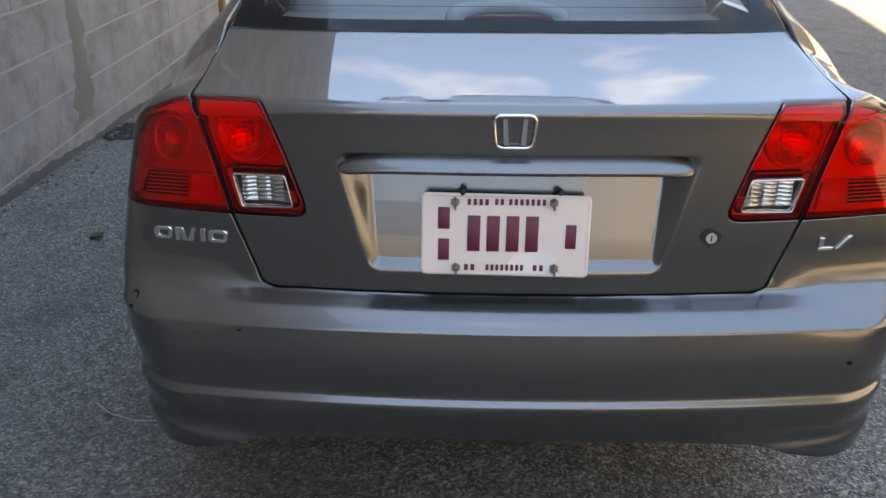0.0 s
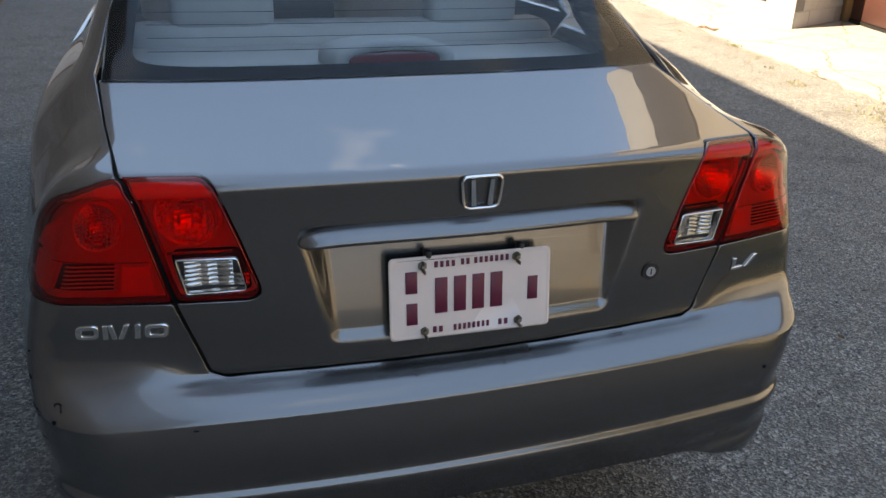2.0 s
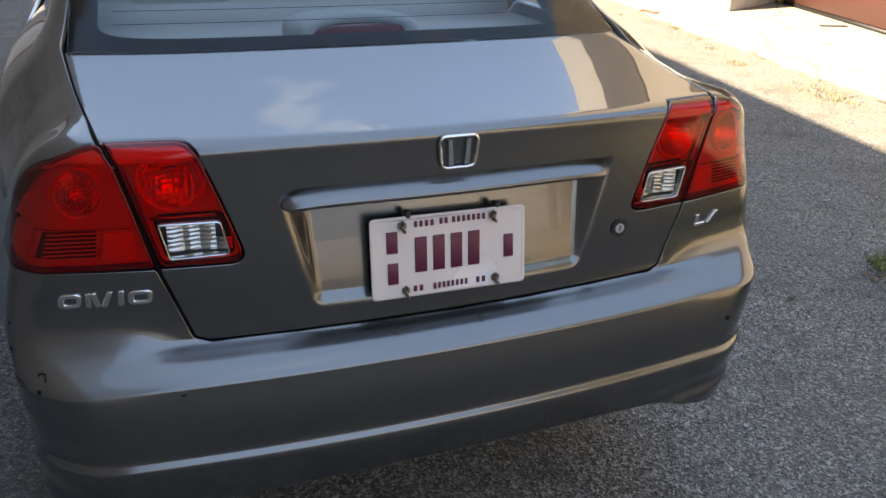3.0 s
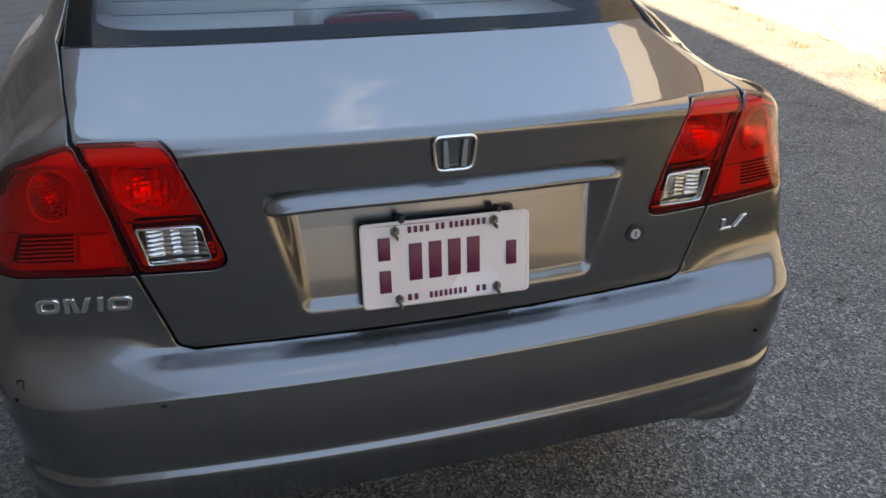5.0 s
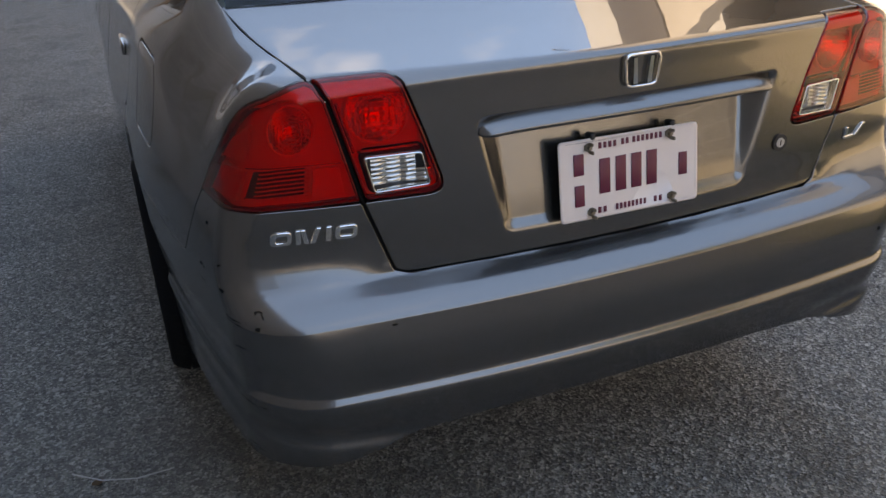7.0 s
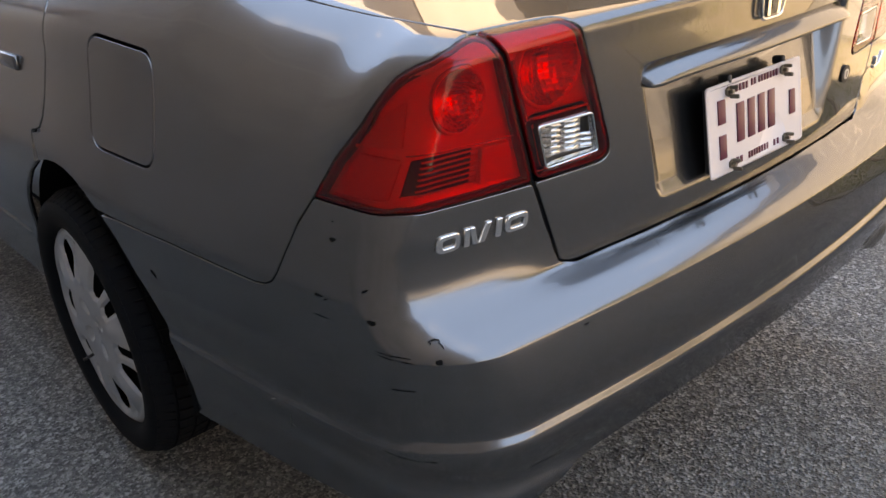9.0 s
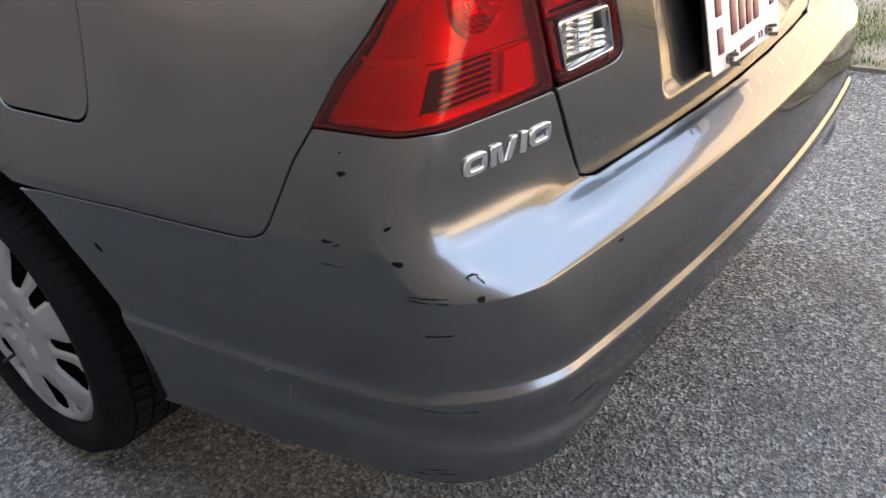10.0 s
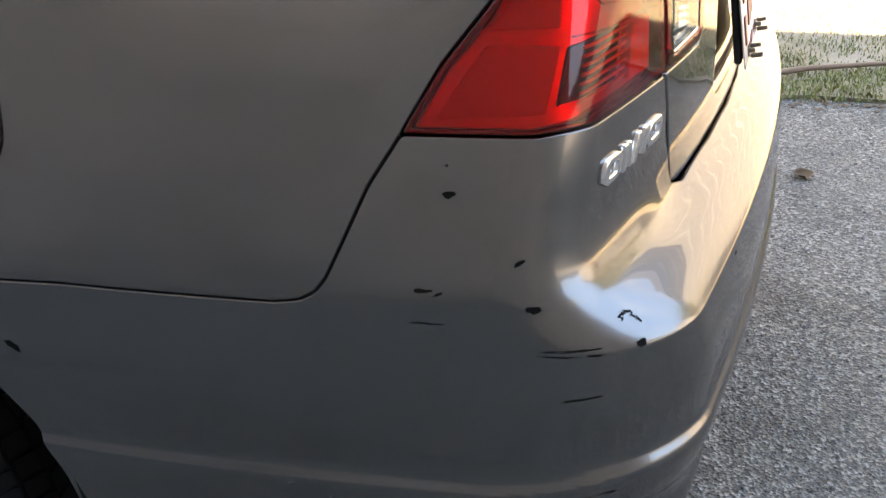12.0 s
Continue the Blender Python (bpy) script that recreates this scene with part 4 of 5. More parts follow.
def tree(x, y, h, seed):
    t = tagged(new("tree"), "sunlit tree with yellow-green autumn leaves", "tree")
    t.matrix_world = pose(x, y, 0)
    rng = random.Random(seed)
    pts = [Vector((0, 0, -0.05)), Vector((0.05, 0.03, h * 0.2)), Vector((-0.04, 0.05, h * 0.4)), Vector((0.05, -0.03, h * 0.62))]
    place("trunk", mesh_of("trunk", *tube(pts, [0.16, 0.13, 0.10, 0.06], 10), BARK), t)
    clumps = []
    for k in range(11):
        a, z0 = rng.uniform(0, 6.28), h * rng.uniform(0.3, 0.6)
        tip = Vector((math.cos(a) * h * rng.uniform(0.12, 0.3), math.sin(a) * h * rng.uniform(0.12, 0.3), z0 + h * rng.uniform(0.12, 0.36)))
        place("limb", mesh_of("limb", *tube([Vector((0, 0, z0)), tip * 0.5 + Vector((0, 0, z0 * 0.55)), tip], [0.05, 0.035, 0.015], 6), BARK), t)
        clumps.append(tip)
    nrng = np.random.default_rng(seed)
    c = np.array([tuple(clumps[i]) for i in nrng.integers(0, len(clumps), 4200)])
    p = c + nrng.normal(0, h * 0.075, (4200, 3))
    u, w = nrng.normal(0, 1, (4200, 3)), nrng.normal(0, 1, (4200, 3))
    u /= np.linalg.norm(u, axis=1, keepdims=True)
    w = np.cross(u, w)
    w /= np.linalg.norm(w, axis=1, keepdims=True)
    verts = np.stack((p - u * 0.06, p + w * 0.035, p + u * 0.06, p - w * 0.035), 1).reshape(-1, 3)
    faces = np.arange(4200 * 4).reshape(-1, 4).tolist()
    place("crown", mesh_of("crown", verts, faces, LEAF, False), t)


tree(5.6, -7.2, 5.5, 3)
tree(7.2, -10.2, 6.5, 5)


# ---- the car ----
LID, HULL, TAIL = Wrap(0.72, lid_skin), Wrap(0.5, skin), Wrap(0.5, full_skin)
car = tagged(new("car"), "grey metallic four-door sedan parked in the shade, scuffed bumper", "car")


def sided(pts, side):
    return [(side * x, y, z) for x, y, z in pts]


ARCH_Y, ARCH_Z, ARCH_R = 1.065, 0.355, 0.385


def arch(a0, a1, x=0.868, n=9, r=ARCH_R):
    return [(x, ARCH_Y - r * math.cos(radians(a)), ARCH_Z + r * math.sin(radians(a))) for a in np.linspace(a0, a1, n)]


LAMP_UNDER = [(0.527, 0.045, 0.834), (0.615, 0.060, 0.835), (0.690, 0.074, 0.837), (0.745, 0.115, 0.839), (0.771, 0.228, 0.844)]
LAMP_OVER = [(0.751, 0.194, 0.898), (0.733, 0.149, 0.950), (0.700, 0.111, 1.011), (0.665, 0.085, 1.034), (0.633, 0.079, 1.044), (0.594, 0.086, 1.046)]
LID_EDGE = [(0.590, 0.088, 1.047), (0.604, 0.200, 1.058), (0.622, 0.340, 1.071), (0.645, 0.572, 1.101)]
LOW_CORNER = [(0.412, 0.029, 0.834), (0.397, 0.027, 0.8355), (0.3875, 0.026, 0.8415), (0.3845, 0.026, 0.852), (0.3875, 0.026, 0.866)]
SEAM = [(0.786, 0.257, 0.801), (0.802, 0.285, 0.745), (0.8085, 0.299, 0.718), (0.812, 0.311, 0.703), (0.816, 0.328, 0.694), (0.821, 0.352, 0.6905), (0.849, 0.590, 0.695), (0.864, 0.780, 0.690)]


def tail_panels():
    half = [(0.0, 0.009, 0.690), (0.15, 0.0122, 0.6898), (0.30, 0.022, 0.689), (0.40, 0.032, 0.6884), (0.455, 0.0385, 0.688), (0.478, 0.042, 0.697), (0.524, 0.045, 0.834), *LOW_CORNER, (0.415, 0.028, 0.950),
            (0.447, 0.030, 1.038), (0.466, 0.063, 1.048), *LID_EDGE, (0.45, 0.560, 1.105), (0.25, 0.548, 1.106), (0.0, 0.543, 1.106)]
    outline = half + sided(half[-2:0:-1], -1)
    lid = sheet("trunk_lid", LID, outline, PAINT, car, "grey metallic trunk lid with a plate hollow", step=0.005, corner=0.008,
                vs=np.unique(np.round(np.concatenate((FINE, np.arange(0.70, 0.98, 0.0045))), 4)))
    bump_half = [(0.0, 0.0065, 0.6904), (0.15, 0.0097, 0.6902), (0.30, 0.0195, 0.6896), (0.40, 0.0296, 0.6892), (0.450, 0.0345, 0.6900), (0.480, 0.042, 0.697), (0.527, 0.046, 0.833), *LAMP_UNDER[1:], *SEAM,
                 *arch(58, -10, 0.86, 8), (0.833, 0.611, 0.297), (0.815, 0.440, 0.312), (0.794, 0.290, 0.321), (0.771, 0.160, 0.327), (0.720, 0.060, 0.330), (0.600, 0.010, 0.350),
                 (0.470, -0.020, 0.382), (0.300, -0.030, 0.398), (0.0, -0.040, 0.404)]
    outline = bump_half + sided(bump_half[-2:0:-1], -1)
    bumper = sheet("bumper", HULL, outline, PAINT, car, "grey plastic rear bumper with chipped paint", step=0.010, corner=0.006)
    for side in (-1, 1):
        q = [(0.593, 0.088, 1.047), *LAMP_OVER[-2::-1], LAMP_UNDER[-1], *SEAM, *arch(60, 108, 0.868, 7), (0.862, 1.215, 0.778), (0.858, 1.163, 0.790), (0.850, 1.136, 0.820), (0.840, 1.118, 0.868), (0.815, 1.100, 0.955), (0.785, 1.118, 1.030), (0.750, 1.155, 1.075),
             (0.700, 1.120, 1.180), (0.640, 1.240, 1.290), (0.590, 1.400, 1.365), (0.545, 1.090, 1.375), (0.590, 0.930, 1.310), (0.625, 0.750, 1.220), (0.640, 0.640, 1.150), (0.649, 0.572, 1.104), *LID_EDGE[-2:0:-1]]
        fuel = round_corners([(0.785, 0.880, 1.008), (0.776, 0.632, 0.996), (0.83, 0.628, 0.808), (0.845, 0.872, 0.812)], 0.042)
        quarter = sheet("quarter_panel", TAIL, sided(q, side), PAINT, car, "grey rear quarter panel and pillar", step=0.014, corner=0.0, gap=0.0009,
                        holes=[sided(fuel, side)] if side < 0 else [])
        if side < 0:
            sheet("fuel_door", TAIL, sided(fuel, side), PAINT, quarter, "rounded grey fuel filler door", step=0.02, corner=0.0, gap=0.0038)
    return lid, bumper


lid, bumper = tail_panels()


def seal(wrap, pts, parent, r=0.003, under=0.0065, closed=False):
    """Black tube in a panel gap: lid rubber, and painted shade along the seams."""
    q = dense(round_corners(pts, 0.006), 0.012)
    if not closed:
        last = [i for i in range(len(q)) if math.dist(q[i], pts[-1]) < 0.02]
        q = q[:max(last) + 1] if last else q
    sv = np.array([wrap.back(p) for p in settle(q, wrap.base)])
    p = wrap.at(sv[:, 0], sv[:, 1])
    p = p - under * wrap.normal(p)
    place("rubber_seal", mesh_of("rubber_seal", *tube(p, r, 6, closed), SHADOW), parent)


def seals():
    for side in (-1, 1):
        seal(LID, sided([(0.0, 0.007, 0.6895), (0.455, 0.034, 0.6875), (0.480, 0.042, 0.697), (0.5255, 0.045, 0.834), (0.5515, 0.048, 0.945), (0.570, 0.049, 1.018), (0.592, 0.088, 1.047), *LID_EDGE[1:]], side), lid)
        # along the bumper seam the black tube only adds the gap's shade
        seal(HULL, sided([LAMP_UNDER[-1], *SEAM, (0.868, 0.83, 0.682)], side), bumper, 0.0022, 0.005)


seals()


def shell():
    """The dark structure under the panels, seen only in the gaps."""
    half = [(0.0, 0.0, 0.43), (0.5, 0.0, 0.40), (0.78, 0.16, 0.35), (0.83, 0.60, 0.33), *arch(0, 110, 0.86, 12, 0.40), (0.84, 1.10, 0.90), (0.80, 1.00, 1.05), (0.68, 0.9, 1.10), (0.60, 0.62, 1.10), (0.0, 0.62, 1.108)]
    outline = half + sided(half[-2:0:-1], -1)
    sheet("inner_shell", HULL, outline, SHADOW, car, "black inner structure", step=0.04, lift=-0.047, depth=0.02)
    part("floor_pan", box_bm((-0.66, 0.45, 0.27), (0.66, 4.2, 0.36), 0.03, 2), SHADOW, car)
    part("muffler", cyl_bm((-0.32, 0.40, 0.40), (0.32, 0.40, 0.40), 0.08, 20), SHADOW, car)


shell()


def front_end():
    for side in (-1, 1):
        rear = [(0.862, 1.219, 0.782), (0.858, 1.167, 0.794), (0.850, 1.140, 0.822), (0.840, 1.122, 0.868), (0.815, 1.104, 0.955), (0.785, 1.122, 1.030), (0.750, 1.160, 1.075), (0.76, 2.02, 1.09), (0.875, 2.02, 0.60), (0.86, 2.02, 0.33), (0.86, 1.46, 0.33), *arch(180, 112, 0.868, 7)]
        sheet("rear_door", TAIL, sided(rear, side), PAINT, car, "grey rear door", step=0.04, corner=0.006)
        bm = box_bm((-0.007, 1.285, 0.897), (0.009, 1.480, 0.930), 0.007, 3)
        handle = part("door_handle", bm, PAINT, car.children[-1], "grey grip door handle", m=pose(side * 0.834, 0, 0, 0, 0, 0))
        front = [(0.875, 2.03, 0.33), (0.875, 2.03, 0.60), (0.79, 2.03, 1.09), (0.78, 3.02, 1.05), (0.86, 3.06, 0.60), (0.86, 3.02, 0.33)]
        sheet("front_door", TAIL, sided(front, side), PAINT, car, "grey front door", step=0.04, corner=0.006)
        fy = 3.685
        hole = [(0.86, fy - ARCH_R * math.cos(radians(a)), ARCH_Z + ARCH_R * math.sin(radians(a))) for a in np.linspace(0, 180, 14)]
        fender = [(0.86, 3.07, 0.33), *hole, (0.78, 4.22, 0.33), (0.76, 4.22, 0.62), (0.72, 3.9, 0.86), (0.74, 3.5, 0.96), (0.75, 3.07, 1.03), (0.86, 3.07, 0.60)]
        sheet("front_fender", HULL, sided(fender, side), PAINT, car, "grey front fender", step=0.04, corner=0.006)
        glassy = [(0.70, 1.22, 1.14), (0.62, 1.52, 1.36), (0.60, 2.3, 1.38), (0.70, 3.0, 1.12)]
        sheet("side_window", Wrap(0.5, cabin), sided(glassy, side), GLASS, car, "tinted side window", step=0.05, corner=0.02, lift=0.002, depth=0.004)
    for side in (-1, 1):
        frame_out = [(0.70, 1.13, 1.085), (0.60, 1.40, 1.40), (0.58, 2.35, 1.42), (0.60, 2.55, 1.38), (0.72, 3.12, 1.09)]
        hole = [(0.70, 1.22, 1.14), (0.62, 1.52, 1.36), (0.60, 2.3, 1.38), (0.70, 3.0, 1.12)]
        sheet("window_frame", Wrap(0.5, cabin), sided(frame_out, side), PAINT, car, "grey door window frame", step=0.04, corner=0.02, holes=[sided(hole, side)], gap=0.001)
    hood = [(-0.66, 3.2), (0.66, 3.2), (0.60, 4.15), (-0.60, 4.15)]
    sheet("hood", Cast("top", skin), hood, PAINT, car, "grey hood", step=0.05, vs=np.arange(3, 4.4, 0.05), flat=True, corner=0.05)
    nose = [(-0.80, 0.30), (0.80, 0.30), (0.74, 0.80), (-0.74, 0.80)]
    sheet("front_bumper", Cast("front", skin), nose, PAINT, car, "grey front bumper", step=0.05, vs=np.arange(0.2, 1.0, 0.04), flat=True, corner=0.05)
    roof = [(-0.535, 1.09), (0.535, 1.09), (0.555, 1.5), (0.54, 2.35), (-0.54, 2.35), (-0.555, 1.5)]
    sheet("roof", Cast("top", cabin), roof, PAINT, car, "grey roof", step=0.04, vs=np.arange(0.9, 2.5, 0.04), flat=True, corner=0.02)
    wind = [(-0.60, 1.08), (0.60, 1.08), (0.50, 1.39), (-0.50, 1.39)]
    sheet("windshield", Cast("front", cabin), wind, GLASS, car, "tinted windshield", step=0.05, vs=np.arange(1, 1.5, 0.03), flat=True, corner=0.03, depth=0.004)


front_end()


def rear_window():
    pane = Cast("back", cabin)
    out = [(-0.640, 1.098), (0.640, 1.098), (0.622, 1.235), (0.560, 1.365), (-0.560, 1.365), (-0.622, 1.235)]
    inn = [(-0.580, 1.124), (0.580, 1.124), (0.560, 1.235), (0.505, 1.345), (-0.505, 1.345), (-0.560, 1.235)]
    rows = np.arange(1.09, 1.40, 0.015)
    glass = sheet("rear_window", pane, out, GLASS, car, "blue-tinted rear window mirroring the sky", step=0.04, vs=rows, flat=True, corner=0.01, lift=0.0, gap=0.001, depth=0.005)
    even = lambda pts: np.array([np.array(a) + (np.array(b) - np.array(a)) * t for a, b in zip(pts, pts[1:] + pts[:1]) for t in np.linspace(0, 1, 24, endpoint=False)])
    po, pi = even(out), even(inn)
    for _ in range(14):
        pi = pi * 0.5 + (np.roll(pi, 1, 0) + np.roll(pi, -1, 0)) * 0.25
    n, verts = len(po), []
    for t in (0.0, 0.35, 0.7, 1.0):
        q = po * (0.996 - t) + pi * t if t < 0.5 else po * (1 - t) + pi * t
        p = pane.at(q[:, 0], q[:, 1])
        verts.append(p - 0.004 * pane.normal(p))
    faces = [(k * n + i, k * n + (i + 1) % n, (k + 1) * n + (i + 1) % n, (k + 1) * n + i) for k in range(3) for i in range(n)]
    place("glass_border", mesh_of("glass_border", np.concatenate(verts), faces, FRIT), glass, "black ceramic border")
    for k in range(9):
        z = 1.15 + k * 0.022
        xs = np.linspace(-0.545, 0.545, 24)
        p = pane.at(xs, np.full_like(xs, z)) - 0.006 * pane.normal(pane.at(xs, np.full_like(xs, z)))
        place("heater_wire", mesh_of("heater_wire", *tube(p, 0.0007, 4), BLACK), glass)


rear_window()


def cabin_inside():
    part("parcel_shelf", box_bm((-0.62, 0.60, 1.045), (0.62, 1.12, 1.075), 0.01, 2), TRIM, car, "beige-grey parcel shelf")
    part("rear_seat_back", box_bm((-0.62, 1.10, 0.60), (0.62, 1.26, 1.13), 0.05, 4), CLOTH, car, "beige cloth rear seat back")
    for x in (-0.36, 0.36):
        part("headrest", box_bm((x - 0.14, 1.12, 1.10), (x + 0.14, 1.22, 1.24), 0.04, 4), CLOTH, car)
    for x in (-0.37, 0.37):
        part("front_seat", box_bm((x - 0.24, 2.10, 0.55), (x + 0.24, 2.26, 1.14), 0.06, 4), CLOTH, car, "beige cloth front seat back")
        part("front_headrest", box_bm((x - 0.13, 2.12, 1.15), (x + 0.13, 2.22, 1.33), 0.045, 4), CLOTH, car)
    part("dashboard", box_bm((-0.68, 2.75, 0.70), (0.68, 3.1, 1.02), 0.06, 3), BLACK, car)
    part("cabin_floor", box_bm((-0.68, 1.15, 0.34), (0.68, 3.1, 0.40)), TRIM, car)
    # third brake lamp on the shelf
    n, rows, bm = 28, [], bmesh.new()
    for i in range(n + 1):
        a = math.pi * i / n
        k = math.sin(a) ** 0.45
        rows.append([bm.verts.new((0.012 + w * math.cos(a), yy, 1.076 + hh * k)) for yy, hh, w in ((0.690, 0.046, 0.115), (0.678, 0.052, 0.122), (0.676, 0.068, 0.140), (0.690, 0.076, 0.150), (0.85, 0.06, 0.16))])
    for i in range(n):
        for k in range(4):
            bm.faces.new((rows[i][k], rows[i + 1][k], rows[i + 1][k + 1], rows[i][k + 1]))
    lamp = part("brake_lamp", bm, TRIM, car, "grey arched third brake lamp housing")
    part("lens", box_bm((-0.10, 0.682, 1.080), (0.124, 0.695, 1.124), 0.008, 2), RED_DARK, lamp, "dark red lens")


cabin_inside()


def on_skin(wrap, x, z, under, side):
    """Places under the lens at widths x and heights z."""
    x, z, under = np.broadcast_arrays(np.asarray(x, float), np.asarray(z, float), np.asarray(under, float))
    sv = np.array([wrap.back((side * a, 0.05, b)) for a, b in zip(x.ravel(), z.ravel())])
    p = wrap.at(sv[:, 0], sv[:, 1])
    p = p - under.reshape(-1, 1) * wrap.normal(p)
    return p if x.ndim else p[0]


def pillows(wrap, xs, zs, side, keep, under, bulge=0.0012, seed=1):
    """A moulded reflector of small bulging cells on the grid xs by zs; under(x, z) is its depth behind the lens."""
    rng = random.Random(seed)
    spots, faces = [], []
    for x0, x1 in zip(xs, xs[1:]):
        for z0, z1 in zip(zs, zs[1:]):
            if not keep((x0 + x1) / 2, (z0 + z1) / 2):
                continue
            b, tx, tz = len(spots), rng.uniform(-0.0008, 0.0008), rng.uniform(-0.0008, 0.0008)
            for i in (0, 0.5, 1):
                for k in (0, 0.5, 1):
                    x, z = x0 + (x1 - x0) * i, z0 + (z1 - z0) * k
                    dome = bulge * (1 - (2 * i - 1) ** 2) * (1 - (2 * k - 1) ** 2)
                    spots.append((x, z, under(x, z) - dome + tx * (i - 0.5) + tz * (k - 0.5)))
            faces += [(b + 3 * i + k, b + 3 * i + 3 + k, b + 3 * i + 4 + k, b + 3 * i + 1 + k) for i in (0, 1) for k in (0, 1)]
    return on_skin(wrap, *np.array(spots).T, side), faces


def bowl(wrap, cx, cz, r, side, parent, seed):
    """A deep round reflector dish moulded in cells, with a smooth ring at its mouth."""
    deep = lambda x, z: 0.010 + 0.026 * max(0.0, 1 - ((x - cx) ** 2 + (z - cz) ** 2) / (r * r))
    near = lambda x, z: math.hypot(x - cx, z - cz) < r * 1.02
    place("reflector", mesh_of("reflector", *pillows(wrap, np.arange(cx - r, cx + r + 0.001, r / 6), np.arange(cz - r, cz + r + 0.001, r / 7), side, near, deep, seed=seed), OPTIC), parent, "silvered cells in a round bowl")
    lips = np.array([(cx + k * r * math.cos(a), cz + k * r * math.sin(a), d) for k, d in ((1.13, 0.018), (1.09, 0.0075), (1.03, 0.0075), (0.97, 0.012), (0.90, 0.019)) for a in np.linspace(0, 2 * math.pi, 48, endpoint=False)])
    verts = on_skin(wrap, *lips.T, side)
    faces = [(k * 48 + i, k * 48 + (i + 1) % 48, (k + 1) * 48 + (i + 1) % 48, (k + 1) * 48 + i) for k in range(4) for i in range(48)]
    place("bowl_ring", mesh_of("bowl_ring", verts, faces, BOWL), parent)


def mouth(wrap, cx, cz, r, side):
    return [wrap.back((side * (cx + r * math.cos(a)), 0.05, cz + r * math.sin(a))) for a in np.linspace(0, 2 * math.pi, 40, endpoint=False)]


def flat_loop(wrap, pts, corner):
    q = np.array([wrap.back(p) for p in settle(dense(round_corners(pts, corner), 0.01), wrap.base)])
    return q if area2(q) > 0 else q[::-1]


def lamp_set(side):
    """Both halves of a tail lamp: the one in the lid and the one in the quarter."""
    inner = tagged(new("lid_lamp"))
    inner.parent = car
    o = [(0.520, 0.044, 0.836), *[(x + 0.002, y, z + 0.0015) for x, y, z in LOW_CORNER], (0.416, 0.028, 0.950), (0.448, 0.030, 1.038), (0.467, 0.063, 1.048), (0.587, 0.088, 1.047), (0.567, 0.049, 1.018), (0.5485, 0.048, 0.945)]
    clear = [(0.519, 0.044, 0.914), (0.418, 0.029, 0.914), (0.405, 0.028, 0.851), (0.505, 0.042, 0.847)]
    loop = flat_loop(LID, sided(o, side), 0.012)
    hole = flat_loop(LID, sided(clear, side), 0.008)
    sheet("lens", LID, loop.tolist(), RED_LENS, inner, "glossy red lens", step=0.01, lift=0.0015, holes=[hole.tolist()], depth=0.012, gap=0.0008, flat=True)
    sheet("reverse_lens", LID, shrunk(hole, 0.004).tolist(), CLEAR_LENS, inner, "clear reversing lamp lens", step=0.02, lift=0.001, depth=0.004, gap=0.0, flat=True)
    sheet("reverse_chamber", LID, shrunk(hole, -0.004).tolist(), CHAMBER, inner, step=0.02, lift=-0.0205, depth=0.002, gap=0.0, flat=True)
    sheet("reverse_bezel", LID, hole.tolist(), CHROME, inner, "bright bezel round the clear lens", step=0.02, lift=0.0012, depth=0.022, gap=0.0004, flat=True, holes=[shrunk(hole, 0.0035).tolist()])
    sheet("rim", LID, loop.tolist(), RED_DARK, inner, "dark red rim", step=0.02, lift=-0.001, depth=0.02, gap=0.0008, flat=True, holes=[shrunk(loop, 0.0055).tolist()])
    sheet("back_plate", LID, loop.tolist(), MIRRORED, inner, step=0.012, lift=-0.017, depth=0.004, gap=0.004, flat=True, holes=[mouth(LID, 0.490, 0.984, 0.049, side), shrunk(hole, -0.003).tolist()])
    sheet("back_plate", LID, sided([(0.447, 0.03, 1.014), (0.456, 0.034, 1.039), (0.471, 0.066, 1.048), (0.582, 0.086, 1.047), (0.564, 0.05, 1.014)], side), BOWL, inner, step=0.01, lift=-0.0045, depth=0.004)
    bowl(LID, 0.490, 0.984, 0.050, side, inner, 2)
    inside_clear = lambda x, z: 0.852 < z < 0.913 and 0.410 + (z - 0.851) * 0.2 < x < 0.500 + (z - 0.851) * 0.2
    ribs = lambda x, z: 0.010 + 0.010 * max(0.0, 1 - ((x - 0.462) / 0.055) ** 2)
    place("reverse_reflector", mesh_of("reverse_reflector", *pillows(LID, np.arange(0.402, 0.535, 0.026), np.arange(0.848, 0.920, 0.0080), side, inside_clear, ribs, 0.0065, 3), REFLECT), inner, "silvered stepped cells")
    place("light_bar", mesh_of("light_bar", *tube(on_skin(LID, np.linspace(0.425, 0.528, 8), 0.923, 0.004, side), 0.0022, 6), REFLECT), inner)
    place("light_bar", mesh_of("light_bar", *tube(on_skin(LID, np.linspace(0.533, 0.555, 8), np.linspace(0.922, 1.007, 8), 0.005, side), 0.003, 6), REFLECT), inner)

    outer = tagged(new("tail_lamp"))
    outer.parent = car
    q = [(0.529, 0.045, 0.836), *LAMP_UNDER[1:], *LAMP_OVER, (0.5725, 0.049, 1.018), (0.5545, 0.048, 0.945)]
    loop = flat_loop(HULL, sided(q, side), 0.006)
    sheet("lens", HULL, loop.tolist(), RED_LENS, outer, "glossy red wraparound lens", step=0.01, lift=0.0015, depth=0.012, gap=0.0008, flat=True)
    sheet("rim", HULL, loop.tolist(), RED_DARK, outer, "dark red rim", step=0.02, lift=-0.001, depth=0.02, gap=0.0008, flat=True, holes=[shrunk(loop, 0.0055).tolist()])
